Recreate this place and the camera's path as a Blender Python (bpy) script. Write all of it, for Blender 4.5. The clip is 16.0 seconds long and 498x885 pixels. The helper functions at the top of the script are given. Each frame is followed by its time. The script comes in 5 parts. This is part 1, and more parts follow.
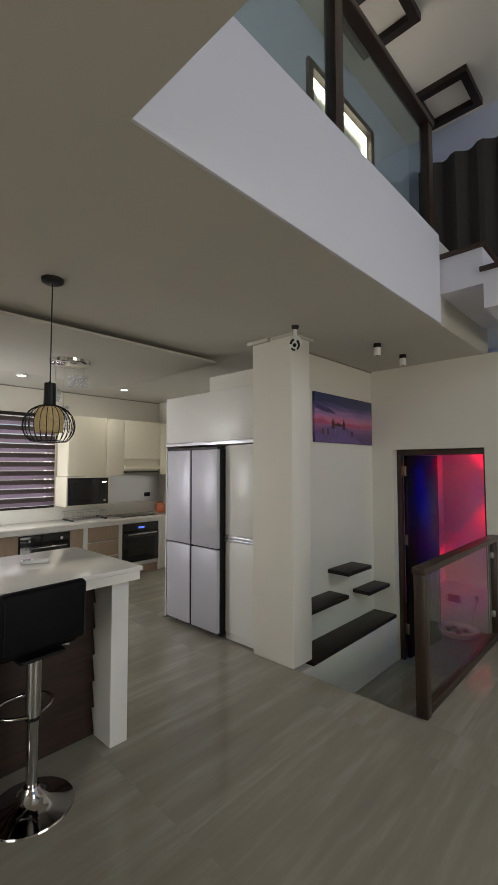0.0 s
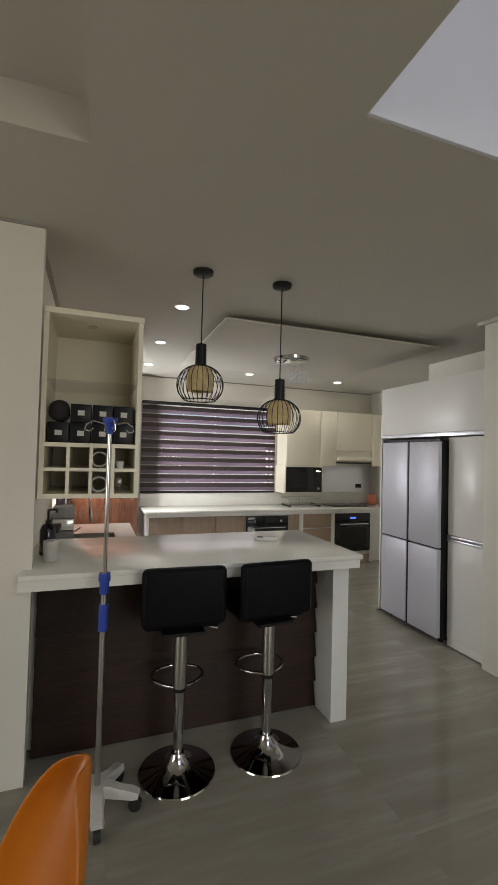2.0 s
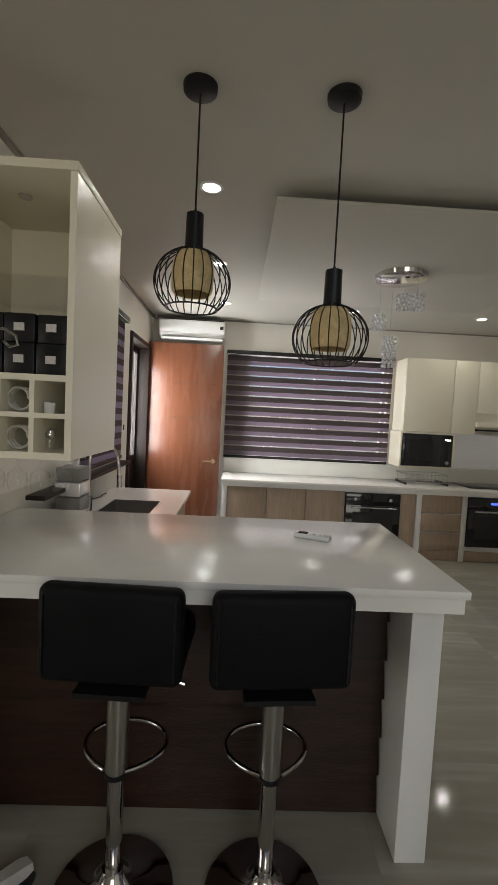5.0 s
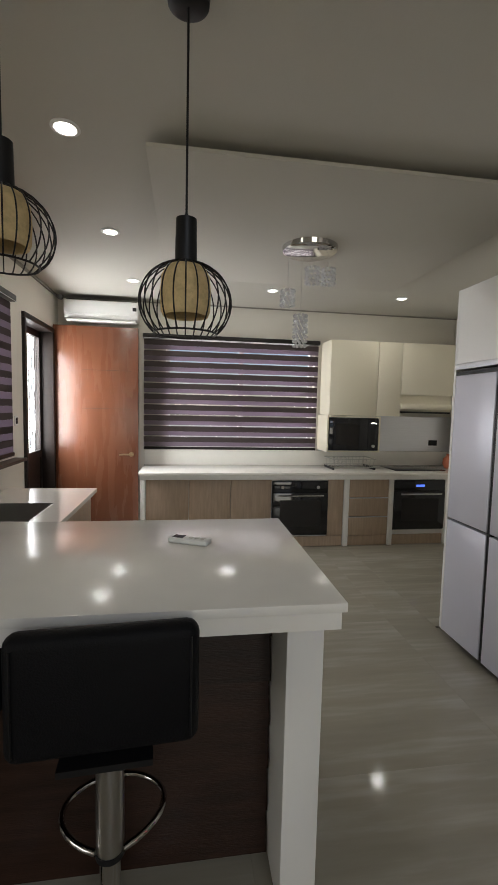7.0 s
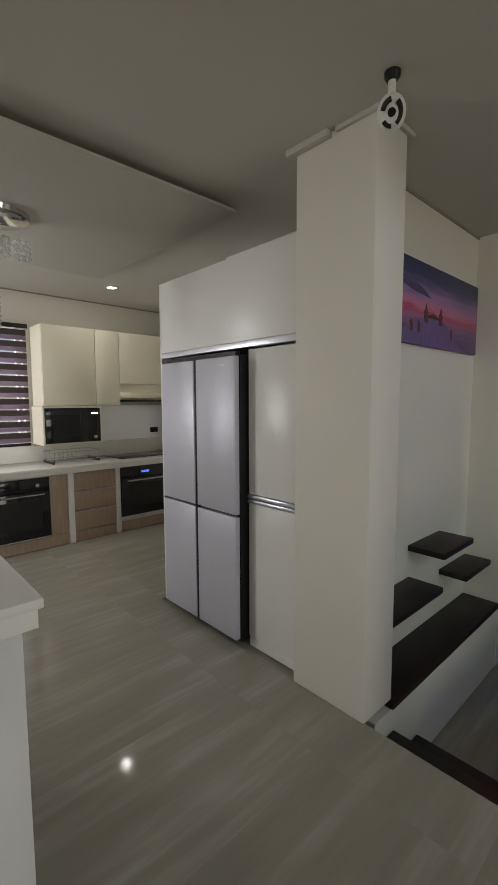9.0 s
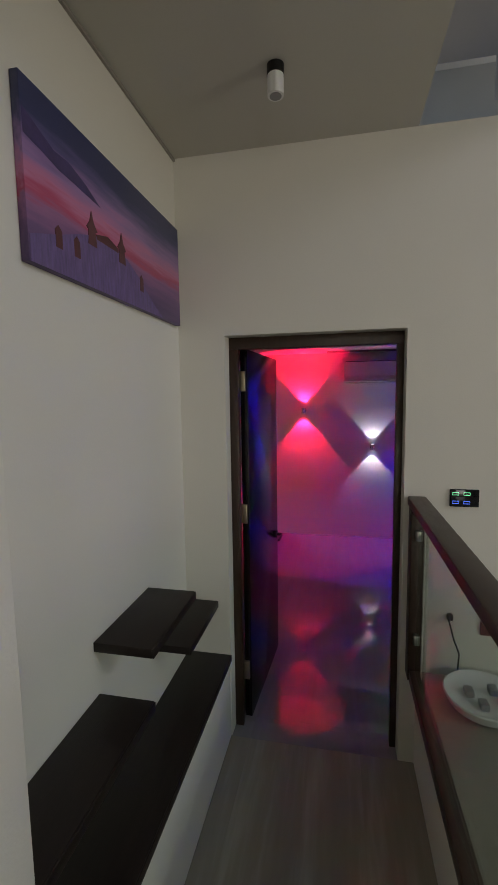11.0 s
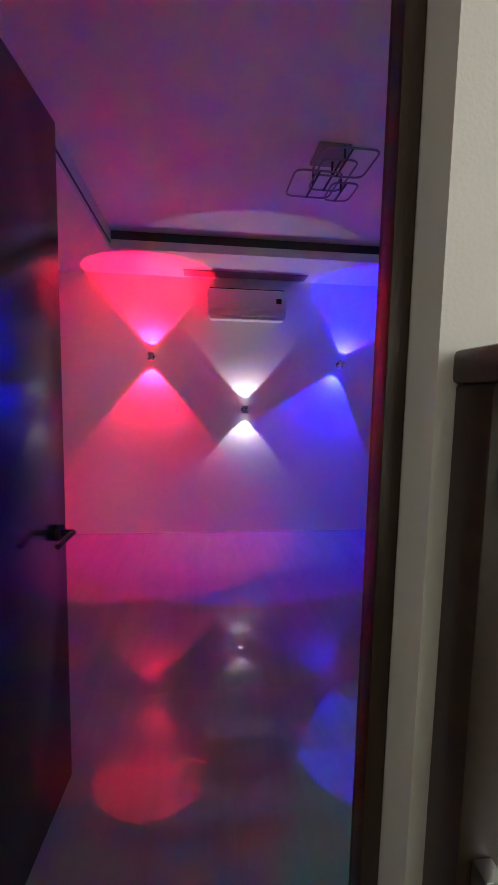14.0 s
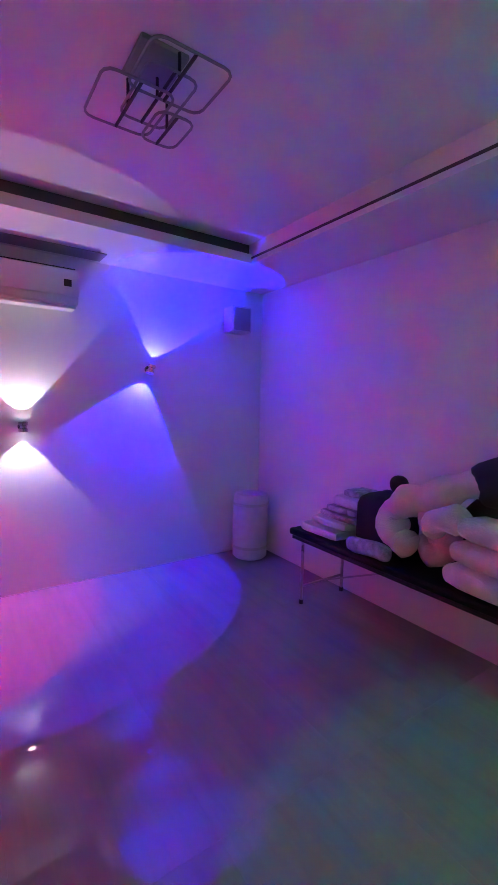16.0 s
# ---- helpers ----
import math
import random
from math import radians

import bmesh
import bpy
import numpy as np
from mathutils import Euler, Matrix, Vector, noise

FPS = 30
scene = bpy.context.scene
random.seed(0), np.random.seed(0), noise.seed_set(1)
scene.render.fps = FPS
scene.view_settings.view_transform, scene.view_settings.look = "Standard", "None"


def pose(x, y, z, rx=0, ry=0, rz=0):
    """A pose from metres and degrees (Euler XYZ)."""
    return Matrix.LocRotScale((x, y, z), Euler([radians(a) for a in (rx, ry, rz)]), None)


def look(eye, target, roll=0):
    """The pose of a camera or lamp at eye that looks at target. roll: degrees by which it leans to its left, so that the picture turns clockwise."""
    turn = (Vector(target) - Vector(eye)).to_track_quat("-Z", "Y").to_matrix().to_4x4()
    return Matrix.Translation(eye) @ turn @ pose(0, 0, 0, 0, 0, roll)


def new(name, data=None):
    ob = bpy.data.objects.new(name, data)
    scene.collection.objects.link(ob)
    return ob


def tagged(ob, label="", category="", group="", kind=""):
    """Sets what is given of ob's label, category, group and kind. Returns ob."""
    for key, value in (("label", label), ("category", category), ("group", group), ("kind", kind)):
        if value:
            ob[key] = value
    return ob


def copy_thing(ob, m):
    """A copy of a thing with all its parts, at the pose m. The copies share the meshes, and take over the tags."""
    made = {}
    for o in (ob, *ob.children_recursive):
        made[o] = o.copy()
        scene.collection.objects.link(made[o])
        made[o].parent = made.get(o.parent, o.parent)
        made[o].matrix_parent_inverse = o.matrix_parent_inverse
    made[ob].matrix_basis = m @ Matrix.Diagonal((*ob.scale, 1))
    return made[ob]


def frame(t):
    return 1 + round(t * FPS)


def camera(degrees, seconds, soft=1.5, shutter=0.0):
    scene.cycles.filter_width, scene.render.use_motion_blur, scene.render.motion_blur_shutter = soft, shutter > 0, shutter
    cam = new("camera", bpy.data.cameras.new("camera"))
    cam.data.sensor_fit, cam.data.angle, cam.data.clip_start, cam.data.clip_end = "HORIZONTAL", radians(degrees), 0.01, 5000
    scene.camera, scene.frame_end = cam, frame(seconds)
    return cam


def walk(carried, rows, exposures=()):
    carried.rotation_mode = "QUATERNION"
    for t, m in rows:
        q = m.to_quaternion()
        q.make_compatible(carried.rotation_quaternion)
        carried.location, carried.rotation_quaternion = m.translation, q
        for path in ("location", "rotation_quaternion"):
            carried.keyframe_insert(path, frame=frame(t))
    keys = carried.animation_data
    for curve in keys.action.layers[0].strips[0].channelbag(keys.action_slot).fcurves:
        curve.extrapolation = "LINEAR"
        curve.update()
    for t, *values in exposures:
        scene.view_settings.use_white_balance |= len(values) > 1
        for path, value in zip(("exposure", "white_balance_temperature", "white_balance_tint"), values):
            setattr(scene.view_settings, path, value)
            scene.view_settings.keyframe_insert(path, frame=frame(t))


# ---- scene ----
cam = camera(60.1, 16.0)

PATH = [
    (0, (0.215, 0.348, 1.554), (1.669, 1.716, 1.662), -0.1),
    (0.5, (0.195, 0.361, 1.551), (1.366, 1.979, 1.651), 0.4),
    (1, (0.161, 0.361, 1.552), (1.072, 2.139, 1.641), 0.9),
    (1.5, (0.133, 0.362, 1.55), (0.877, 2.217, 1.627), 1.3),
    (2, (0.128, 0.363, 1.548), (0.803, 2.244, 1.606), 1.5),
    (2.5, (0.163, 0.365, 1.542), (0.834, 2.249, 1.559), 1.7),
    (3, (0.263, 0.44, 1.502), (0.931, 2.325, 1.486), 1.8),
    (3.5, (0.386, 0.676, 1.502), (0.995, 2.581, 1.457), 2.1),
    (4, (0.52, 0.877, 1.489), (0.966, 2.825, 1.416), 2.7),
    (4.2, (0.602, 0.952, 1.487), (0.956, 2.919, 1.402), 2.9),
    (6.3, (1.108, 1.487, 1.478), (1.003, 3.479, 1.328), 2.3),
    (6.5, (1.134, 1.489, 1.476), (1.123, 3.484, 1.323), 1.9),
    (7, (1.192, 1.48, 1.478), (1.484, 3.452, 1.316), 1.3),
    (7.5, (1.236, 1.455, 1.479), (1.85, 3.352, 1.317), 0.9),
    (8, (1.257, 1.431, 1.478), (2.154, 3.211, 1.319), 0.3),
    (8.5, (1.259, 1.418, 1.472), (2.403, 3.049, 1.297), -0.2),
    (9, (1.294, 1.434, 1.451), (2.65, 2.892, 1.262), -0.2),
    (9.5, (1.512, 1.524, 1.426), (3.054, 2.779, 1.213), -0.0),
    (10, (1.832, 1.671, 1.421), (3.565, 2.641, 1.183), -0.1),
    (10.2, (1.944, 1.748, 1.421), (3.752, 2.572, 1.195), -0.3),
    (12.3, (3.395, 1.848, 1.241), (5.369, 2.058, 0.993), 0.2),
    (12.5, (3.493, 1.827, 1.174), (5.468, 2.028, 0.925), 0.6),
    (13, (3.674, 1.812, 1.062), (5.653, 1.978, 0.825), 0.9),
    (13.5, (3.863, 1.83, 0.978), (5.851, 1.879, 0.763), 0.1),
    (14, (4.131, 1.823, 0.848), (6.107, 1.597, 0.639), 1.1),
    (14.5, (4.466, 1.832, 0.749), (6.361, 1.202, 0.632), 0.4),
    (15, (4.682, 1.745, 0.865), (6.382, 0.702, 0.716), 1.8),
    (15.5, (4.75, 1.694, 0.918), (6.377, 0.543, 0.747), 1.8),
    (16, (4.905, 1.778, 0.945), (6.551, 0.658, 0.753), 1.3),
]
EXPOSURES = [(0, 0.08), (3.0, 0.12), (4.2, 0.03), (6.3, -0.04), (8.5, -0.08), (9.5, -0.08), (10.2, 0.0), (12.3, 0.15), (13.0, 0.33), (13.5, 0.6), (14.0, 0.9), (14.5, 1.1), (15.0, 1.2), (16.0, 1.55)]
walk(cam, [(t, look(eye, target, roll)) for t, eye, target, roll in PATH], EXPOSURES)

# ---- world and large lights ----
world = bpy.data.worlds.new("sky")
scene.world = world
world.use_nodes = True
wn = world.node_tree.nodes
sky = wn.new("ShaderNodeTexSky")
sky.sky_type, sky.sun_disc = "NISHITA", False
sky.sun_elevation, sky.sun_rotation = radians(50), radians(250)
world.node_tree.links.new(sky.outputs[0], wn["Background"].inputs[0])
wn["Background"].inputs[1].default_value = 0.12


def lamp(name, kind, m, watts, colour, **more):
    data = bpy.data.lights.new(name, kind)
    data.energy, data.color = watts, colour
    for key, value in more.items():
        if key == "size":
            data.size = value
        elif key == "size_y":
            data.shape, data.size_y = "RECTANGLE", value
        elif key == "disk":
            data.shape, data.size = "DISK", value
        elif key == "spot":
            data.spot_size, data.spot_blend = radians(value), 0.04
        elif key == "radius":
            data.shadow_soft_size = value
        elif key == "angle":
            data.angle = radians(value)
    ob = new(name, data)
    ob.matrix_world = m
    return ob


lamp("sun", "SUN", look((0, 0, 9), (5, 1.8, 0)), 3.0, (1, 0.95, 0.88), angle=0.5)
# daylight standing in the openings
lamp("door_daylight", "AREA", look((-0.36, 5.75, 1.6), (1, 5.75, 1.6)), 60, (0.95, 0.96, 0.97), size=0.7, size_y=1.2)
# this dining window is unseen, added to light the column and niche
lamp("dining_window_daylight", "AREA", look((2.1, -3.95, 1.5), (2.5, 0, 0.1)), 46, (1, 0.94, 0.8), size=2.6, size_y=1.6)
# unseen side window, added to brighten the wall round the dark doorway
lamp("dining_side_daylight", "AREA", look((-4.0, 0.0, 1.4), (0, 0.5, -0.1)), 40, (1, 0.95, 0.84), size=2.4, size_y=1.7)
# tall upper window out of view, added to bring cool daylight into the void
lamp("upper_window_daylight", "AREA", look((2.3, -3.95, 4.5), (2.3, 0, 3.9)), 58, (0.82, 0.87, 1), size=2.6, size_y=1.8)

lamp("kitchen_window_daylight", "AREA", look((1.82, 6.58, 1.62), (1.82, 5, 1.62)), 36, (1, 0.95, 0.92), size=1.7, size_y=1.2)
lamp("sink_window_daylight", "AREA", look((-0.31, 4.58, 1.67), (1, 4.58, 1.67)), 4, (0.95, 0.95, 1), size=0.9, size_y=1.1)

# ---- materials ----


def mat(name, colour, rough=0.5, metal=0.0, var=0.08, scale=6.0, bump=0.05, fine=90.0, stretch=(1, 1, 1), coat=0.0, rvar=0.08, per_piece=0.0, spec=0.5, sheen=0.0):
    m = bpy.data.materials.new(name)
    m.use_nodes = True
    n, l = m.node_tree.nodes, m.node_tree.links
    b = n["Principled BSDF"]
    co = n.new("ShaderNodeTexCoord")
    mp = n.new("ShaderNodeMapping")
    mp.inputs["Scale"].default_value = stretch
    l.new(co.outputs["Object"], mp.inputs[0])
    big, small = n.new("ShaderNodeTexNoise"), n.new("ShaderNodeTexNoise")
    big.inputs["Scale"].default_value, big.inputs["Detail"].default_value = scale, 5
    small.inputs["Scale"].default_value, small.inputs["Detail"].default_value = fine, 3
    l.new(mp.outputs[0], big.inputs[0])
    l.new(mp.outputs[0], small.inputs[0])
    mix = n.new("ShaderNodeMath")
    mix.operation = "MULTIPLY_ADD"
    mix.inputs[1].default_value = 0.35
    l.new(small.outputs[0], mix.inputs[0])
    l.new(big.outputs[0], mix.inputs[2])
    ramp = n.new("ShaderNodeMapRange")
    ramp.inputs[1].default_value, ramp.inputs[2].default_value = 0.35, 1.0
    ramp.inputs[3].default_value, ramp.inputs[4].default_value = 1 - var, 1 + var
    l.new(mix.outputs[0], ramp.inputs[0])
    value = ramp.outputs[0]
    if per_piece:
        info, pr, mul = n.new("ShaderNodeObjectInfo"), n.new("ShaderNodeMapRange"), n.new("ShaderNodeMath")
        pr.inputs[3].default_value, pr.inputs[4].default_value = 1 - per_piece, 1 + per_piece
        l.new(info.outputs["Random"], pr.inputs[0])
        mul.operation = "MULTIPLY"
        l.new(value, mul.inputs[0])
        l.new(pr.outputs[0], mul.inputs[1])
        value = mul.outputs[0]
    tint = n.new("ShaderNodeVectorMath")
    tint.operation = "SCALE"
    tint.inputs[0].default_value = colour
    l.new(value, tint.inputs["Scale"])
    l.new(tint.outputs[0], b.inputs["Base Color"])
    rr = n.new("ShaderNodeMapRange")
    rr.inputs[3].default_value, rr.inputs[4].default_value = max(0.02, rough - rvar), min(1, rough + rvar)
    l.new(big.outputs[0], rr.inputs[0])
    l.new(rr.outputs[0], b.inputs["Roughness"])
    b.inputs["Metallic"].default_value = metal
    b.inputs["Coat Weight"].default_value = coat
    b.inputs["Coat Roughness"].default_value = 0.08
    b.inputs["Specular IOR Level"].default_value = spec
    b.inputs["Sheen Weight"].default_value = sheen
    if bump:
        bp = n.new("ShaderNodeBump")
        bp.inputs["Strength"].default_value, bp.inputs["Distance"].default_value = bump, 0.01
        l.new(small.outputs[0], bp.inputs["Height"])
        l.new(bp.outputs[0], b.inputs["Normal"])
    return m


def glow(name, colour, strength):
    m = bpy.data.materials.new(name)
    m.use_nodes = True
    b = m.node_tree.nodes["Principled BSDF"]
    b.inputs["Base Color"].default_value = (*colour, 1)
    b.inputs["Emission Color"].default_value = (*colour, 1)
    b.inputs["Emission Strength"].default_value = strength
    m.cycles.emission_sampling = "NONE"
    return m


def clear(name, colour=(1, 1, 1), rough=0.0):
    m = bpy.data.materials.new(name)
    m.use_nodes = True
    n, l = m.node_tree.nodes, m.node_tree.links
    n.remove(n["Principled BSDF"])
    see, gloss, mix = n.new("ShaderNodeBsdfTransparent"), n.new("ShaderNodeBsdfGlossy"), n.new("ShaderNodeMixShader")
    face, power, fres = n.new("ShaderNodeLayerWeight"), n.new("ShaderNodeMath"), n.new("ShaderNodeMath")
    power.operation, power.inputs[1].default_value = "POWER", 4.0
    fres.operation, fres.inputs[1].default_value, fres.inputs[2].default_value = "MULTIPLY_ADD", 0.6, 0.035
    l.new(face.outputs["Facing"], power.inputs[0])
    l.new(power.outputs[0], fres.inputs[0])
    see.inputs[0].default_value = (*colour, 1)
    gloss.inputs[1].default_value = rough
    l.new(fres.outputs[0], mix.inputs[0])
    l.new(see.outputs[0], mix.inputs[1])
    l.new(gloss.outputs[0], mix.inputs[2])
    l.new(mix.outputs[0], n["Material Output"].inputs[0])
    return m


def sheer(name, colour, through_colour, amount):
    m = bpy.data.materials.new(name)
    m.use_nodes = True
    n, l = m.node_tree.nodes, m.node_tree.links
    n.remove(n["Principled BSDF"])
    d, t, mix = n.new("ShaderNodeBsdfDiffuse"), n.new("ShaderNodeBsdfTranslucent"), n.new("ShaderNodeMixShader")
    co, wave = n.new("ShaderNodeTexCoord"), n.new("ShaderNodeTexNoise")
    wave.inputs["Scale"].default_value = 60
    l.new(co.outputs["Object"], wave.inputs[0])
    bp = n.new("ShaderNodeBump")
    bp.inputs["Strength"].default_value = 0.1
    l.new(wave.outputs[0], bp.inputs["Height"])
    l.new(bp.outputs[0], d.inputs["Normal"])
    d.inputs[0].default_value, t.inputs[0].default_value, mix.inputs[0].default_value = (*colour, 1), (*through_colour, 1), amount
    l.new(d.outputs[0], mix.inputs[1])
    l.new(t.outputs[0], mix.inputs[2])
    l.new(mix.outputs[0], n["Material Output"].inputs[0])
    return m


def tile_stone(name, base, vein, rough):
    """Polished porcelain with drawn-out veins along x; every tile has its own cut of the pattern."""
    m = bpy.data.materials.new(name)
    m.use_nodes = True
    n, l = m.node_tree.nodes, m.node_tree.links
    b = n["Principled BSDF"]
    co, info, add, mp = n.new("ShaderNodeTexCoord"), n.new("ShaderNodeObjectInfo"), n.new("ShaderNodeVectorMath"), n.new("ShaderNodeMapping")
    mul = n.new("ShaderNodeMath")
    mul.operation, mul.inputs[1].default_value = "MULTIPLY", 37.0
    l.new(info.outputs["Random"], mul.inputs[0])
    l.new(co.outputs["Object"], add.inputs[0])
    l.new(mul.outputs[0], add.inputs[1])
    l.new(add.outputs[0], mp.inputs[0])
    mp.inputs["Scale"].default_value = (0.55, 5.0, 1)
    mp.inputs["Rotation"].default_value = (0, 0, radians(-6))
    a, f = n.new("ShaderNodeTexNoise"), n.new("ShaderNodeTexNoise")
    a.inputs["Scale"].default_value, a.inputs["Detail"].default_value, a.inputs["Distortion"].default_value = 1.6, 8, 0.4
    f.inputs["Scale"].default_value, f.inputs["Detail"].default_value = 7.0, 6
    l.new(mp.outputs[0], a.inputs[0])
    l.new(mp.outputs[0], f.inputs[0])
    sm = n.new("ShaderNodeMath")
    sm.operation, sm.inputs[1].default_value = "MULTIPLY_ADD", 0.45
    l.new(f.outputs[0], sm.inputs[0])
    l.new(a.outputs[0], sm.inputs[2])
    ramp = n.new("ShaderNodeValToRGB")
    ramp.color_ramp.elements[0].position, ramp.color_ramp.elements[1].position = 0.5, 0.98
    ramp.color_ramp.elements[0].color = (*[c * 0.9 for c in base], 1)
    ramp.color_ramp.elements[1].color = (*vein, 1)
    mid = ramp.color_ramp.elements.new(0.72)
    mid.color = (*base, 1)
    l.new(sm.outputs[0], ramp.inputs[0])
    l.new(ramp.outputs[0], b.inputs["Base Color"])
    rr = n.new("ShaderNodeMapRange")
    rr.inputs[3].default_value, rr.inputs[4].default_value = rough * 0.7, rough * 1.3
    l.new(f.outputs[0], rr.inputs[0])
    l.new(rr.outputs[0], b.inputs["Roughness"])
    return m


def picture_paint(name):
    """Dusk over water: bands of colour by height, with torn clouds and a dark pier."""
    m = bpy.data.materials.new(name)
    m.use_nodes = True
    n, l = m.node_tree.nodes, m.node_tree.links
    b = n["Principled BSDF"]
    co, sep, noise_t, mp = n.new("ShaderNodeTexCoord"), n.new("ShaderNodeSeparateXYZ"), n.new("ShaderNodeTexNoise"), n.new("ShaderNodeMapping")
    mp.inputs["Scale"].default_value = (2.2, 1, 9)
    l.new(co.outputs["Generated"], mp.inputs[0])
    l.new(mp.outputs[0], noise_t.inputs[0])
    noise_t.inputs["Scale"].default_value, noise_t.inputs["Detail"].default_value = 1.6, 6
    l.new(co.outputs["Generated"], sep.inputs[0])
    k = n.new("ShaderNodeMath")
    k.operation, k.inputs[1].default_value = "MULTIPLY_ADD", 0.32
    l.new(noise_t.outputs[0], k.inputs[0])
    l.new(sep.outputs[2], k.inputs[2])
    r = n.new("ShaderNodeValToRGB")
    e = r.color_ramp.elements
    e[0].position, e[0].color = 0.1, (0.07, 0.045, 0.13, 1)
    e[1].position, e[1].color = 1.2, (0.04, 0.045, 0.12, 1)
    for p, c in ((0.38, (0.16, 0.08, 0.2)), (0.5, (0.3, 0.12, 0.26)), (0.56, (0.42, 0.06, 0.13)), (0.64, (0.5, 0.17, 0.3)), (0.78, (0.3, 0.17, 0.36)), (0.92, (0.1, 0.08, 0.2))):
        x = e.new(p)
        x.color = (*c, 1)
    l.new(k.outputs[0], r.inputs[0])
    l.new(r.outputs[0], b.inputs["Base Color"])
    b.inputs["Roughness"].default_value = 0.45
    return m


PAINT = mat("wall_paint", (0.74, 0.71, 0.64), 0.6, var=0.03, scale=1.3, bump=0.06, fine=160)
ROOM_PAINT = mat("room_paint", (0.83, 0.81, 0.8), 0.6, var=0.02, scale=1.3, bump=0.04, fine=160)
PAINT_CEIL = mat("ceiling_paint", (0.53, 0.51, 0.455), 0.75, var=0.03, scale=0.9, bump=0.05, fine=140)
SHADOW_TRIM = mat("trim_shade_paint", (0.3, 0.28, 0.25), 0.7, var=0.05)
COVE_SHADE = mat("cove_shade_grey", (0.07, 0.065, 0.07), 0.7)
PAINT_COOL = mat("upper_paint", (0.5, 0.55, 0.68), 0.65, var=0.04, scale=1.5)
FASCIA = mat("fascia_paint", (0.64, 0.64, 0.7), 0.6, var=0.02, scale=2)
TILE = tile_stone("porcelain_tile", (0.305, 0.281, 0.228), (0.39, 0.365, 0.31), 0.08)
TILE.node_tree.nodes["Principled BSDF"].inputs["Specular IOR Level"].default_value = 0.22
TILE_LOW = tile_stone("porcelain_tile_polished", (0.27, 0.255, 0.25), (0.29, 0.275, 0.27), 0.008)
GROUT = mat("grout", (0.29, 0.27, 0.225), 0.6)
QUARTZ = mat("white_quartz", (0.82, 0.8, 0.75), 0.15, var=0.02, rvar=0.01, scale=14, bump=0.01, fine=300)
LACQUER = mat("white_lacquer", (0.78, 0.77, 0.74), 0.32, var=0.02, scale=2, bump=0.015, fine=60)
# brighter, warmer copy of the white lacquer; the lit look sits in the colour
LACQUER_LIT = mat("lit_cream_lacquer", (0.84, 0.79, 0.64), 0.35, var=0.02, scale=2, bump=0.015)
WALNUT = mat("dark_walnut", (0.023, 0.0105, 0.0063), 0.42, spec=0.2, var=0.5, scale=3.5, stretch=(1.2, 14, 14), bump=0.12, fine=26, per_piece=0.25)
ESPRESSO = mat("espresso_wood", (0.018, 0.012, 0.01), 0.45, spec=0.3, var=0.3, scale=4, stretch=(1.5, 12, 12), bump=0.08, fine=30)
RAIL_WOOD = mat("rail_wood", (0.036, 0.02, 0.013), 0.38, var=0.35, scale=5, stretch=(3, 10, 10), bump=0.08, fine=40)
FRAME_WOOD = mat("door_frame_wood", (0.035, 0.017, 0.009), 0.4, var=0.35, scale=5, stretch=(12, 12, 1.5), bump=0.08, fine=40)
DOOR_DARK = mat("dark_door_veneer", (0.008, 0.006, 0.006), 0.2, rvar=0.0, spec=0.35, var=0.15, scale=3, stretch=(9, 9, 1), bump=0.0, fine=30)
MAHOGANY = mat("mahogany_door", (0.15, 0.052, 0.025), 0.27, var=0.2, scale=2.4, stretch=(6, 6, 0.7), bump=0.03, fine=40)
OAK = mat("oak_laminate", (0.37, 0.275, 0.195), 0.45, var=0.2, scale=4, stretch=(12, 4, 1.2), bump=0.05, fine=40, per_piece=0.06)
FRIDGE = mat("fridge_steel", (0.56, 0.56, 0.63), 0.4, rvar=0.01, metal=0.15, var=0.02, scale=1, bump=0.0)
BLACK = mat("black_plastic", (0.008, 0.008, 0.009), 0.4, spec=0.3, var=0.2, bump=0.02)
BLACK_GLASS = mat("black_glass", (0.008, 0.008, 0.01), 0.06, var=0.1, bump=0)
DARK_METAL = mat("dark_metal", (0.025, 0.023, 0.022), 0.4, metal=0.6, var=0.15, bump=0.02)
LEATHER = mat("black_leather", (0.006, 0.006, 0.007), 0.5, var=0.25, scale=8, bump=0.2, fine=240, spec=0.1)
CHROME = mat("chrome", (0.56, 0.55, 0.55), 0.07, metal=1, var=0.03, bump=0)
STEEL = mat("brushed_steel", (0.5, 0.49, 0.47), 0.28, metal=1, var=0.03, rvar=0.02, bump=0)
ALU = mat("aluminium", (0.66, 0.67, 0.7), 0.32, metal=0.9, var=0.05, stretch=(1, 20, 20), bump=0.02)
BRASS = mat("brass", (0.5, 0.42, 0.28), 0.32, metal=0.9, var=0.1)
WHITE_PLASTIC = mat("white_plastic", (0.76, 0.76, 0.74), 0.38, var=0.03, bump=0.01)
GREY_PLASTIC = mat("grey_plastic", (0.25, 0.25, 0.25), 0.45, var=0.06)
DULL_WHITE = mat("scuffed_white_plastic", (0.6, 0.58, 0.54), 0.5, var=0.12, scale=18, bump=0.08)
BLUE_PLASTIC = mat("blue_plastic", (0.03, 0.07, 0.42), 0.38, var=0.06)
ORANGE_PLASTIC = mat("orange_plastic", (0.54, 0.16, 0.01), 0.35, var=0.05, scale=3, bump=0.02)
SHADE = mat("woven_shade", (0.62, 0.47, 0.24), 0.8, var=0.25, scale=40, bump=0.4, fine=120)
RUBBER = mat("rubber", (0.02, 0.02, 0.02), 0.7, var=0.1)
CLAY = mat("terracotta", (0.45, 0.13, 0.06), 0.5, var=0.12)
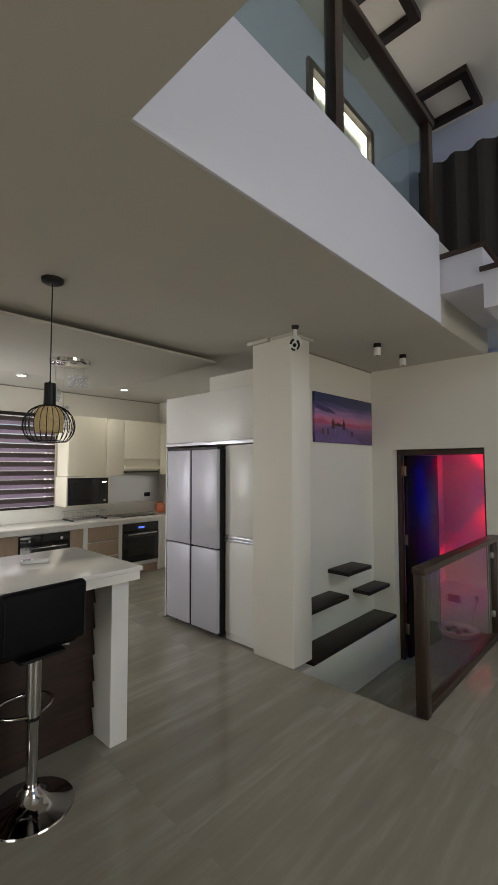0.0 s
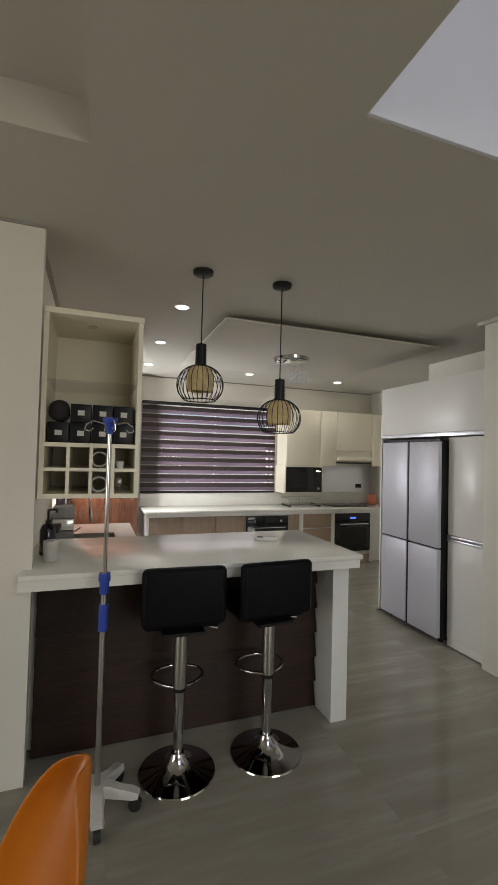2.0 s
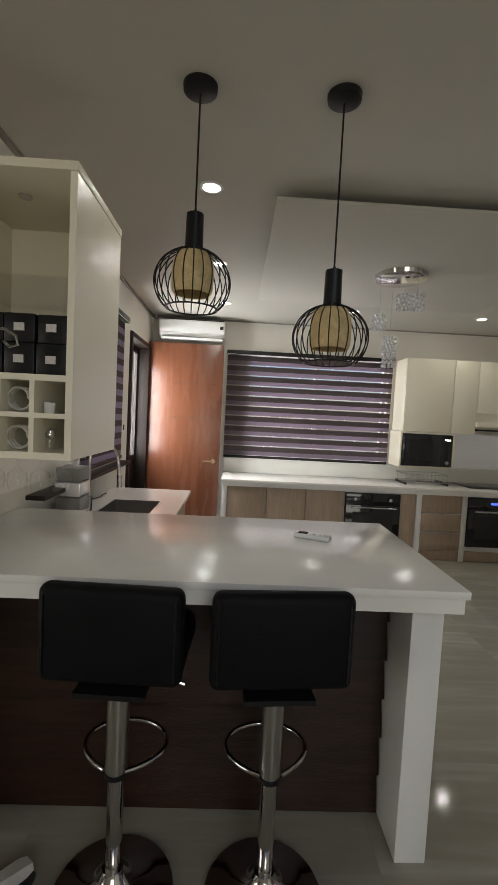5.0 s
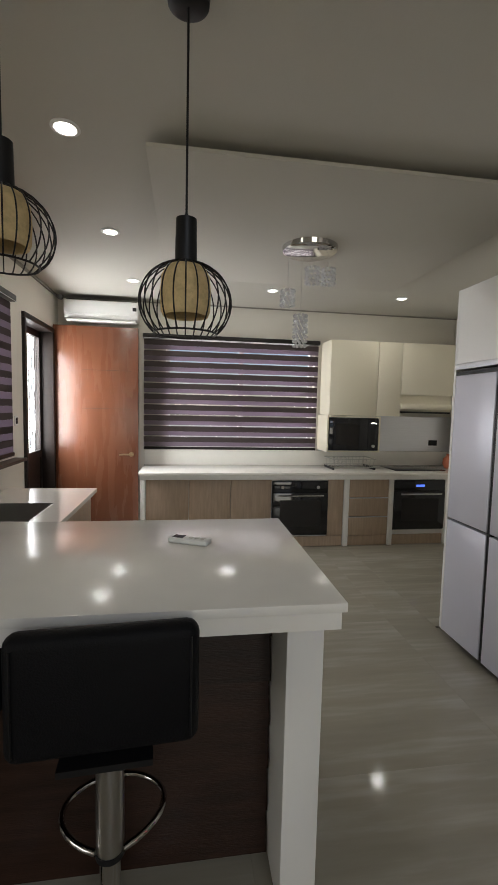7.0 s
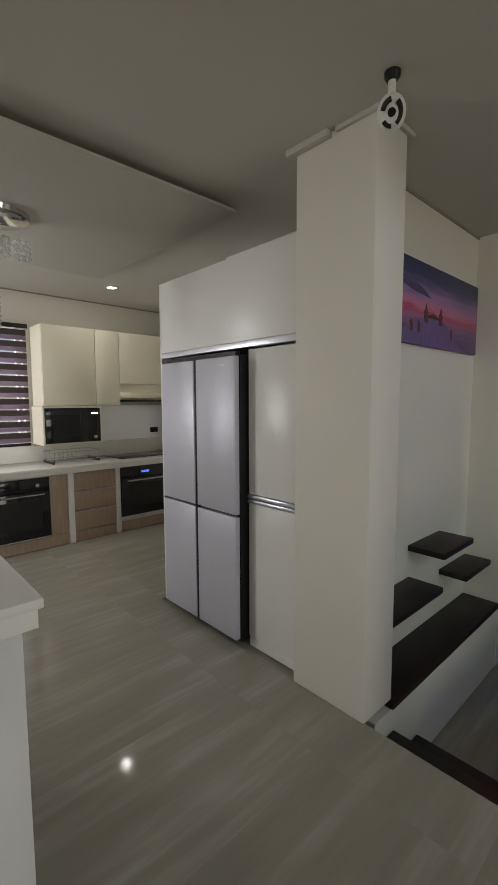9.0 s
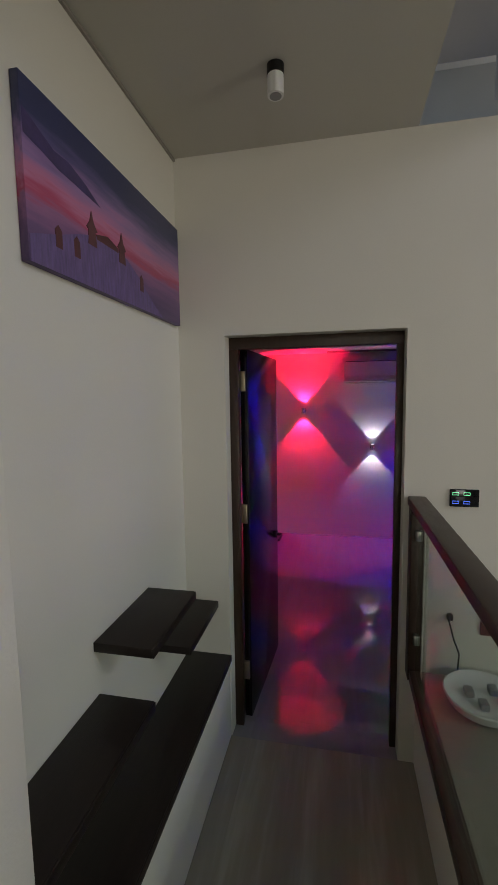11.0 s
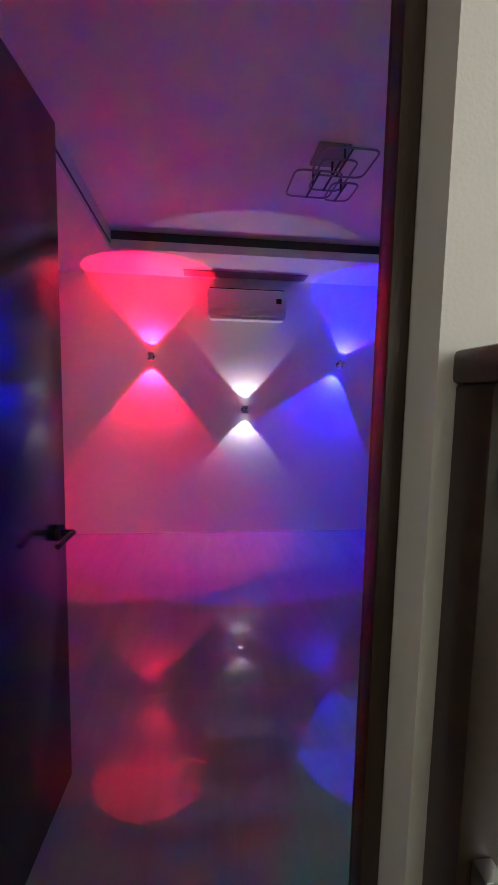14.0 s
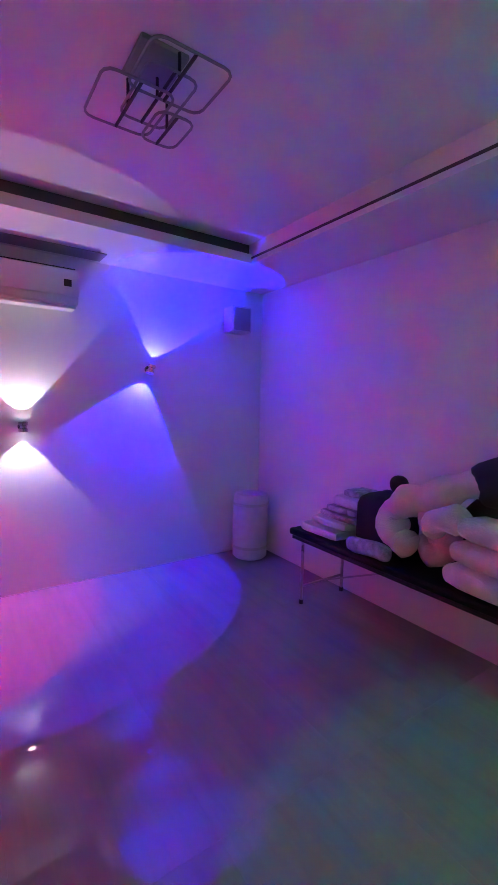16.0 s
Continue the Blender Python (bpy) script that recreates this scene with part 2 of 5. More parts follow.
TOWEL = mat("towel_cloth", (0.72, 0.68, 0.72), 0.9, var=0.1, scale=12, bump=0.5, fine=150, sheen=0.3)
BLANKET = mat("plush_blanket", (0.68, 0.6, 0.56), 0.9, var=0.14, scale=10, bump=0.5, fine=110, sheen=0.4)
DARK_CLOTH = mat("dark_cloth", (0.025, 0.02, 0.024), 0.85, var=0.3, scale=9, bump=0.4, fine=140)
PATTERN_CLOTH = mat("patterned_cloth", (0.4, 0.36, 0.42), 0.9, var=0.6, scale=26, bump=0.4, fine=120)
BLIND_DARK = sheer("woven_blind_band", (0.085, 0.07, 0.068), (0.3, 0.25, 0.27), 0.1)
BLIND_SHEER = sheer("sheer_blind_band", (0.17, 0.14, 0.16), (0.44, 0.37, 0.46), 0.4)
CURTAIN = mat("dark_curtain", (0.035, 0.032, 0.03), 0.9, var=0.2, scale=6)
GLASS = clear("clear_glass")
GLASS_GREEN = clear("railing_glass", (0.86, 0.92, 0.88))
CRYSTAL = mat("crystal", (0.85, 0.86, 0.88), 0.08, metal=0.4, var=0.1)
LED = glow("led_diffuser", (1, 0.97, 0.9), 14)
LED_STRIP = glow("led_strip", (1, 0.9, 0.78), 7)
BLUE_LED = glow("blue_display", (0.1, 0.2, 1), 1)
GREEN_LED = glow("green_display", (0.25, 1, 0.5), 0.8)
OUTSIDE = glow("outside_glow", (0.93, 0.95, 0.97), 2.5)
GROUND = mat("outside_concrete", (0.42, 0.41, 0.38), 0.9, var=0.15)
PICTURE = picture_paint("dusk_print")

# ---- mesh helpers ----
ORIGIN = {}


def box(bm, x0, y0, z0, x1, y1, z1, bev=0.0, seg=2):
    c, s = ((x0 + x1) / 2, (y0 + y1) / 2, (z0 + z1) / 2), (abs(x1 - x0), abs(y1 - y0), abs(z1 - z0))
    vs = bmesh.ops.create_cube(bm, size=1, matrix=Matrix.LocRotScale(c, None, s))["verts"]
    if bev:
        es = list({e for v in vs for e in v.link_edges})
        bmesh.ops.bevel(bm, geom=es, offset=bev, segments=seg, affect="EDGES", profile=0.5, clamp_overlap=True)
    return bm


def cyl(bm, p0, p1, r0, r1=None, n=24):
    p0, p1 = Vector(p0), Vector(p1)
    d = p1 - p0
    m = Matrix.Translation((p0 + p1) / 2) @ d.to_track_quat("Z", "Y").to_matrix().to_4x4()
    bmesh.ops.create_cone(bm, cap_ends=True, segments=n, radius1=r0, radius2=r0 if r1 is None else r1, depth=d.length, matrix=m)
    return bm


def lathe(bm, prof, n=32, c=(0, 0, 0)):
    rings = []
    for r, z in prof:
        rings.append([bm.verts.new((c[0] + r * math.cos(2 * math.pi * i / n), c[1] + r * math.sin(2 * math.pi * i / n), c[2] + z)) for i in range(n)])
    for a, b in zip(rings, rings[1:]):
        for i in range(n):
            bm.faces.new((a[i], a[(i + 1) % n], b[(i + 1) % n], b[i]))
    return bm


def tube(bm, pts, r, n=8, closed=False):
    pts = [Vector(p) for p in pts]
    rings, side = [], None
    for i, p in enumerate(pts):
        a = pts[i - 1] if (i or closed) else p
        b = pts[(i + 1) % len(pts)] if (i < len(pts) - 1 or closed) else p
        t = (b - a).normalized()
        if side is None:
            side = t.orthogonal().normalized()
        side = (side - t * side.dot(t)).normalized()
        up = t.cross(side)
        rings.append([bm.verts.new(p + r * (math.cos(2 * math.pi * k / n) * side + math.sin(2 * math.pi * k / n) * up)) for k in range(n)])
    pairs = list(zip(rings, rings[1:])) + ([(rings[-1], rings[0])] if closed else [])
    for a, b in pairs:
        for k in range(n):
            bm.faces.new((a[k], a[(k + 1) % n], b[(k + 1) % n], b[k]))
    if not closed:
        bm.faces.new(list(reversed(rings[0])))
        bm.faces.new(rings[-1])
    return bm


def soft(bm, x0, y0, z0, x1, y1, z1, bev, lump=0.0, seed=0):
    """A stuffed or folded body: rounded box with uneven faces."""
    b2 = bmesh.new()
    box(b2, x0, y0, z0, x1, y1, z1)
    bmesh.ops.subdivide_edges(b2, edges=b2.edges[:], cuts=5, use_grid_fill=True)
    c = Vector(((x0 + x1) / 2, (y0 + y1) / 2, (z0 + z1) / 2))
    h = Vector((abs(x1 - x0) / 2, abs(y1 - y0) / 2, abs(z1 - z0) / 2))
    for v in b2.verts:
        d = v.co - c
        inner = Vector([max(-(h[i] - min(bev, h[i])), min(h[i] - min(bev, h[i]), d[i])) for i in range(3)])
        out = d - inner
        if out.length > 1e-6:
            d = inner + out.normalized() * min(bev, min(h))
        v.co = c + d + Vector(noise.noise_vector(d * 7 + Vector((seed * 3.1, seed, 0)))) * lump
    me = bpy.data.meshes.new("tmp")
    b2.to_mesh(me)
    b2.free()
    bm.from_mesh(me)
    bpy.data.meshes.remove(me)
    return bm


def root_of(ob):
    while ob.parent:
        ob = ob.parent
    return ob


def thing(name, label, category, loc=(0, 0, 0), group="", world_space=True, kind=""):
    """An Empty at a thing's base. With world_space its parts are given in the place's own coordinates."""
    ob = new(name)
    ob.location = loc
    ob.empty_display_size = 0.1
    ORIGIN[ob.name] = Vector(loc) if world_space else Vector((0, 0, 0))
    return tagged(ob, label, category, group, kind)


def part(name, bm, material, parent=None, label=""):
    if parent is not None:
        o = ORIGIN.get(root_of(parent).name, Vector((0, 0, 0)))
        if o.length:
            bmesh.ops.translate(bm, verts=bm.verts[:], vec=-o)
    bmesh.ops.recalc_face_normals(bm, faces=bm.faces[:])
    me = bpy.data.meshes.new(name)
    bm.to_mesh(me)
    bm.free()
    me.materials.append(material)
    me.shade_smooth()
    me.set_sharp_from_angle(angle=radians(38))
    ob = new(name, me)
    ob.parent = parent
    return tagged(ob, label)


def bx(*a, **k):
    return box(bmesh.new(), *a, **k)


def structure(name, bm, material, label, category):
    return tagged(part(name, bm, material), label, category, kind="structure")


def pierced(bm, axis, t0, t1, a0, a1, z0, z1, holes=()):
    """A wall slab across axis (thickness t0..t1) from a0 to a1 and z0 to z1, with holes (a0, a1, z0, z1)."""
    aa = sorted({a0, a1, *[v for h in holes for v in h[:2]]})
    zz = sorted({z0, z1, *[v for h in holes for v in h[2:]]})
    for p, q in zip(aa, aa[1:]):
        for r, s in zip(zz, zz[1:]):
            m, k = (p + q) / 2, (r + s) / 2
            if any(h[0] < m < h[1] and h[2] < k < h[3] for h in holes):
                continue
            if axis == "x":
                box(bm, t0, p, r, t1, q, s)
            else:
                box(bm, p, t0, r, q, t1, s)
    bmesh.ops.remove_doubles(bm, verts=bm.verts[:], dist=0.0002)
    return bm


# ---- large structure ----
CEIL, LOW, UP = 2.61, -0.51, 3.27
B = bmesh.new()
pierced(B, "y", 6.42, 6.6, -0.32, 4.6, 0, CEIL, [(0.97, 2.68, 1.0, 2.24)])
structure("wall_north", B, PAINT, "warm white painted kitchen wall behind the worktop", "wall")
B = pierced(bmesh.new(), "x", -0.32, -0.17, 2.66, 6.42, 0, CEIL, [(4.1, 5.07, 1.08, 2.26), (5.37, 6.2, 0, 2.24)])
structure("wall_west", B, PAINT, "warm white wall with sink window and open doorway", "wall")
structure("wall_bar_end", bx(-0.9, 2.598, 0, -0.126, 2.66, CEIL), PAINT, "white wall end where the bar begins", "wall")
B = bmesh.new()
box(B, -4.2, 2.598, 0, -0.9, 2.72, CEIL)
box(B, -0.9, 2.66, 0, -0.32, 2.72, CEIL)
structure("wall_dining_north", B, PAINT, "plain white dining room wall", "wall")
structure("wall_kitchen_east", bx(4.45, 4.2, 0, 4.6, 6.42, CEIL), PAINT, "plain white kitchen end wall", "wall")
B = bmesh.new()
box(B, 3.145, 2.655, LOW, 4.68, 2.83, CEIL)
box(B, 3.62, 2.83, 0, 4.68, 4.2, CEIL)
structure("wall_niche", B, PAINT, "white wall above the bench behind the shelves", "wall")
structure("column", bx(2.9, 2.41, 0, 3.145, 2.83, CEIL - 0.001, bev=0.006), PAINT, "square white painted column beside the pantry", "column")
B = pierced(bmesh.new(), "x", 4.68, 4.85, -4.0, 4.2, LOW, CEIL, [(1.509, 2.406, LOW, 1.724)])
structure("wall_east", B, PAINT, "warm white wall with the dark doorway", "wall")
B = pierced(bmesh.new(), "y", -4.15, -4.0, -4.2, 4.81, 0, CEIL, [(0.8, 3.4, 0.7, 2.3)])
structure("wall_south", B, PAINT, "unseen white dining room wall with a window added for light", "wall")
structure("wall_dining_west", pierced(bmesh.new(), "x", -4.2, -4.05, -4.0, 2.598, 0, CEIL, [(-1.2, 1.2, 0.5, 2.3)]), PAINT, "unseen white dining room side wall with a window added for light", "wall")
# ceiling slab with the stair void and the raised coffer
B = bmesh.new()
box(B, -0.32, 2.0, CEIL, 4.81, 6.6, UP)
box(B, 0.887, 1.482, CEIL, 4.81, 2.0, UP)
box(B, 0.075, -4.15, CEIL, 0.887, 2.0, UP)
box(B, -4.2, 1.93, CEIL, -0.32, 2.72, UP)
box(B, -0.32, 1.93, CEIL, 0.075, 2.0, UP)
box(B, -4.2, -4.15, CEIL + 0.15, 0.075, 1.93, UP)
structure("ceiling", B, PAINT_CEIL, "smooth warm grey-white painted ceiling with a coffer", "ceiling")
structure("fascia", bx(0.887, 1.466, CEIL + 0.001, 3.5, 1.482, UP + 0.02, bev=0.003), FASCIA, "white painted edge of the upper floor over the void", "fascia")
# wall-head strips, painted dark for the shadow gap rather than recessed
B = bmesh.new()
box(B, 3.145, 2.645, CEIL - 0.014, 4.68, 2.655, CEIL - 0.001)
box(B, -0.17, 6.41, CEIL - 0.014, 4.45, 6.42, CEIL - 0.001)
box(B, -0.17, 2.661, CEIL - 0.022, -0.148, 6.41, CEIL - 0.001)
box(B, -0.9, 2.588, CEIL - 0.012, -0.126, 2.598, CEIL - 0.001)
structure("trim", B, SHADOW_TRIM, "thin proud strip painted dark for the shadow gap under the ceiling", "trim")
B = bx(2.864, 2.63, CEIL - 0.03, 2.899, 2.865, CEIL - 0.001, bev=0.002)
box(B, 2.882, 2.39, CEIL - 0.022, 2.899, 2.6, CEIL - 0.001, bev=0.002)
box(B, 2.9, 2.39, CEIL - 0.022, 3.175, 2.409, CEIL - 0.001, bev=0.002)
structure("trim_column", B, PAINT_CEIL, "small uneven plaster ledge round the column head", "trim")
# dropped panel over the kitchen
B = bmesh.new()
box(B, 1.015, 3.405, 2.55, 3.034, 5.25, 2.568, bev=0.002)
box(B, 1.45, 3.86, 2.568, 2.65, 4.8, CEIL)
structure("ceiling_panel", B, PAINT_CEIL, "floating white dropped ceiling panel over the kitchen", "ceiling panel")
# floor slabs under the tiles
B = bmesh.new()
box(B, -4.2, -4.15, -0.2, 2.912, 6.6, -0.012)
box(B, 2.912, -4.15, -0.2, 4.68, 1.43, -0.012)
box(B, 2.912, 2.83, -0.2, 4.6, 6.6, -0.012)
structure("floor", B, GROUT, "grey grouted floor bed under large tiles", "floor")
structure("floor_lower", bx(2.7, -0.9, LOW - 0.2, 8.5, 3.4, LOW - 0.012), GROUT, "grey grouted bed of the lower floor", "floor")
structure("wall_pit_south", bx(2.912, 1.385, LOW, 4.68, 1.43, -0.012), PAINT, "white plastered side of the sunken entry", "wall")
structure("wall_pit_west", bx(2.86, 1.385, LOW, 2.912, 2.41, -0.012), PAINT, "white riser under the upper floor edge", "wall")
structure("bench_base", bx(3.0, 2.412, LOW, 4.68, 2.655, -0.055), PAINT, "white plastered base under the bench", "bench base")
# steps down
for i, (x0, x1, z) in enumerate(((2.912, 3.17, -0.17), (2.912, 3.43, -0.34))):
    t = thing("step", "dark wood step of the short stair down to the doorway", "step", (x0, 1.9, LOW), "steps to the lower floor", kind="structure")
    xa = x0 if i == 0 else 3.17
    part("tread", bx(xa, 1.432, z - 0.035, x1, 2.408, z, bev=0.004), ESPRESSO, t)
    part("riser", bx(xa, 1.432, LOW, x1 - 0.02, 2.408, z - 0.036), PAINT, t, "white painted riser")
# lower room
RX = 8.37
structure("room_wall_east", bx(RX, -0.85, LOW, RX + 0.15, 3.3, 2.35), ROOM_PAINT, "smooth white wall washed by coloured lamps", "wall")
structure("room_wall_south", bx(4.85, -0.85, LOW, RX, -0.7, 2.35), ROOM_PAINT, "white wall behind the massage table", "wall")
structure("room_wall_north", bx(4.85, 3.17, LOW, RX, 3.3, 2.35), ROOM_PAINT, "white wall behind the open door", "wall")
B = bmesh.new()
box(B, 4.85, -0.7, 2.11, RX, 3.17, 2.35)
box(B, 7.75, -0.7, 1.965, RX, 3.17, 2.03)
box(B, 7.66, -0.085, 1.965, 7.75, 2.52, 2.03)
box(B, 4.85, -0.7, 1.965, 7.75, -0.085, 2.11)
box(B, 4.85, 2.52, 1.965, 7.75, 3.17, 2.11)
box(B, 7.75, -0.7, 2.03, RX, 3.17, 2.11)
structure("room_ceiling", B, ROOM_PAINT, "white tray ceiling with a dark cove gap", "ceiling")
# dark strips painted for the shade in the cove and along the side soffits
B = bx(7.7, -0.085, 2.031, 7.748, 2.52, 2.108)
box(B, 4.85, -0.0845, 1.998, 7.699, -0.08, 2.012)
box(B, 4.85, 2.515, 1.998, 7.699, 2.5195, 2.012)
structure("cove_strip", B, COVE_SHADE, "dark strips painted for the shade behind the soffit lip", "cove")
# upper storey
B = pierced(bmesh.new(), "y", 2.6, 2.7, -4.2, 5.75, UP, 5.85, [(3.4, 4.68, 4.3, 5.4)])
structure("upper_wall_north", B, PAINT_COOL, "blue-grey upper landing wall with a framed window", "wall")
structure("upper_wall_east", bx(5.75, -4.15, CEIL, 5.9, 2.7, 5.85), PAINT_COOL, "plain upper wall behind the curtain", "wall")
structure("upper_wall_west", bx(-4.2, -4.15, UP, -4.05, 2.6, 5.85), PAINT, "plain white upper wall", "wall")
structure("upper_wall_south", pierced(bmesh.new(), "y", -4.15, -4.0, -4.05, 5.75, UP, 5.85, [(1.0, 3.6, 3.6, 5.4)]), PAINT, "unseen white upper wall with a tall window added for light", "wall")
structure("upper_ceiling", bx(-4.2, -4.15, 5.85, 5.9, 2.7, 6.0), PAINT, "high white ceiling over the stair void", "ceiling")
structure("upper_floor_east", bx(4.81, -4.15, CEIL + 0.3, 5.75, 2.6, UP), PAINT, "upper landing floor edge", "floor")
# outside
structure("ground", bx(-60, -60, -0.75, 60, 60, -0.72), GROUND, "pale concrete ground outside", "ground")
# self-lit sheets stand in for the bright outdoors behind the screen door
B = bx(-3.4, 3.4, -0.72, -3.25, 9.8, 3.4)
box(B, -3.25, 9.65, -0.72, 0.2, 9.8, 3.4)
structure("backdrop", B, OUTSIDE, "glowing white backdrop standing in for daylight outside the door", "garden wall")

# ---- bar ----
BAR_Z = 0.99
bar = thing("bar_counter", "white quartz bar counter with dark plank front", "bar counter", (0.74, 2.9, 0))
part("worktop", bx(-0.168, 2.485, BAR_Z - 0.026, 1.606, 3.325, BAR_Z, bev=0.004), QUARTZ, bar)
part("apron", bx(-0.168, 2.497, BAR_Z - 0.075, 1.594, 3.315, BAR_Z - 0.027), QUARTZ, bar, "white square-edged apron under the slab")
part("end_panel", bx(1.475, 2.59, 0, 1.582, 3.31, BAR_Z - 0.076, bev=0.004), LACQUER, bar, "white boxed end leg")
part("core", bx(-0.168, 2.86, 0, 1.474, 3.3, BAR_Z - 0.076), LACQUER, bar)
n_boards = 6
for i in range(n_boards):
    z0, z1 = 0.012 + i * 0.149, 0.012 + (i + 1) * 0.149
    b = bmesh.new()
    vs = [b.verts.new(p) for p in ((-0.118, 2.765, z0), (1.47, 2.765, z0), (1.47, 2.8, z1 + 0.02), (-0.118, 2.8, z1 + 0.02), (-0.118, 2.795, z0), (1.47, 2.795, z0), (1.47, 2.83, z1 + 0.02), (-0.118, 2.83, z1 + 0.02))]
    for f in ((0, 1, 2, 3), (7, 6, 5, 4), (0, 4, 5, 1), (3, 2, 6, 7), (0, 3, 7, 4), (1, 5, 6, 2)):
        b.faces.new([vs[k] for k in f])
    part("plank", b, WALNUT, bar)

# ---- bar stools ----


def bar_stool():
    s = thing("bar_stool", "black padded bar stool on a chrome pedestal", "bar stool", (0, 0, 0), "stools at the bar", world_space=False)
    b = lathe(bmesh.new(), [(0, 0.0), (0.181, 0.0), (0.186, 0.006), (0.183, 0.013), (0.14, 0.022), (0.075, 0.042), (0.045, 0.07), (0.032, 0.1), (0.0, 0.1)], 48)
    part("base", b, CHROME, s, "polished chrome trumpet base")
    part("lower_column", cyl(bmesh.new(), (0, 0, 0.09), (0, 0, 0.42), 0.025), CHROME, s)
    part("upper_column", cyl(bmesh.new(), (0, 0, 0.4), (0, 0, 0.69), 0.033), STEEL, s)
    part("collar", cyl(bmesh.new(), (0, 0, 0.395), (0, 0, 0.41), 0.035), BLACK, s)
    ring = [(0.13 * math.sin(a), 0.1 - 0.1 * math.cos(a) - 0.03 * max(0, math.cos(a)) * (1 - abs(math.sin(a))), 0.42) for a in [radians(14 + k * 332 / 26) for k in range(27)]]
    part("footrest", tube(bmesh.new(), ring, 0.008, 10), CHROME, s, "bent chrome footrest loop")
    part("lever", tube(bmesh.new(), [(0.02, 0.03, 0.685), (0.12, 0.04, 0.68), (0.19, 0.04, 0.66)], 0.006), CHROME, s)
    part("seat_plate", bx(-0.1, -0.1, 0.69, 0.1, 0.1, 0.705), BLACK, s)
    part("seat", bx(-0.19, -0.07, 0.705, 0.19, 0.265, 0.785, bev=0.03, seg=4), LEATHER, s, "black leatherette cushion")
    b = bx(-0.2, -0.115, 0.735, 0.2, -0.055, 1.01, bev=0.028, seg=4)
    part("backrest", b, LEATHER, s, "low padded black backrest")
    for x in (-0.18, 0.18):
        part("seam", tube(bmesh.new(), [(x, -0.115, 0.76), (x, -0.1165, 0.88), (x, -0.115, 0.985)], 0.0025, 6), BLACK, s)
    return s


stool = bar_stool()
stool.matrix_basis = pose(0.56, 2.478, 0, 0, 0, -3)
copy_thing(stool, pose(1.022, 2.476, 0, 0, 0, 4))

# ---- infusion stand ----
iv = thing("infusion_stand", "chrome infusion stand with blue clamps on white castor base", "infusion stand", (0.19, 2.364, 0))
part("pole", cyl(bmesh.new(), (0.19, 2.364, 0.1), (0.19, 2.364, 0.96), 0.0125, n=16), STEEL, iv)
part("inner_pole", cyl(bmesh.new(), (0.19, 2.364, 0.96), (0.19, 2.364, 1.66), 0.0095, n=16), CHROME, iv)
part("clamp", lathe(bmesh.new(), [(0, 0), (0.019, 0), (0.021, 0.05), (0.026, 0.06), (0.024, 0.09), (0.0, 0.09)], 20, (0.19, 2.364, 0.925)), BLUE_PLASTIC, iv, "blue height clamp")
part("grip", cyl(bmesh.new(), (0.19, 2.364, 0.765), (0.19, 2.364, 0.88), 0.02, n=20), BLUE_PLASTIC, iv, "dark blue grip sleeve")
part("hub", lathe(bmesh.new(), [(0, 0), (0.014, 0), (0.018, 0.035), (0.03, 0.05), (0.032, 0.07), (0.0, 0.075)], 20, (0.19, 2.364, 1.625)), BLUE_PLASTIC, iv, "blue plastic hook hub")
for k in range(4):
    a = radians(10 + 90 * k)
    d = Vector((math.cos(a), math.sin(a), 0))
    o = Vector((0.19, 2.364, 1.668))
    pts = [o + d * 0.02, o + d * 0.07 + Vector((0, 0, 0.012)), o + d * 0.1 + Vector((0, 0, -0.005)), o + d * 0.105 + Vector((0, 0, -0.028)), o + d * 0.085 + Vector((0, 0, -0.034)), o + d * 0.07 + Vector((0, 0, -0.02))]
    part("hook", tube(bmesh.new(), pts, 0.0035), CHROME, iv)
for k in range(5):
    a = radians(-90 + 72 * k)
    d, s = Vector((math.cos(a), math.sin(a), 0)), Vector((-math.sin(a), math.cos(a), 0))
    o = Vector((0.19, 2.364, 0))
    b = bmesh.new()
    sec = ((0.0, 0.036, 0.105, 0.06), (0.05, 0.032, 0.115, 0.07), (0.1, 0.026, 0.1, 0.062), (0.155, 0.029, 0.09, 0.06), (0.18, 0.023, 0.08, 0.06))
    rows = [[b.verts.new(o + d * r + s * w * q + Vector((0, 0, z))) for q, z in ((-1, z0), (-0.7, z1), (0.7, z1), (1, z0))] for r, w, z1, z0 in sec]
    for p, q in zip(rows, rows[1:]):
        for j in range(4):
            b.faces.new((p[j], p[(j + 1) % 4], q[(j + 1) % 4], q[j]))
    b.faces.new(rows[0]); b.faces.new(rows[-1])
    arm = part("leg", b, DULL_WHITE, iv, "scuffed white plastic leg")
    c = o + d * 0.165
    part("castor", cyl(bmesh.new(), c + s * 0.014 + Vector((0, 0, 0.027)), c - s * 0.014 + Vector((0, 0, 0.027)), 0.027, n=20), RUBBER, arm)

# ---- orange chair ----
ch = thing("shell_chair", "orange moulded plastic shell chair at the dining side", "chair", (0, 0, 0), world_space=False)
b = bmesh.new()
rows = []
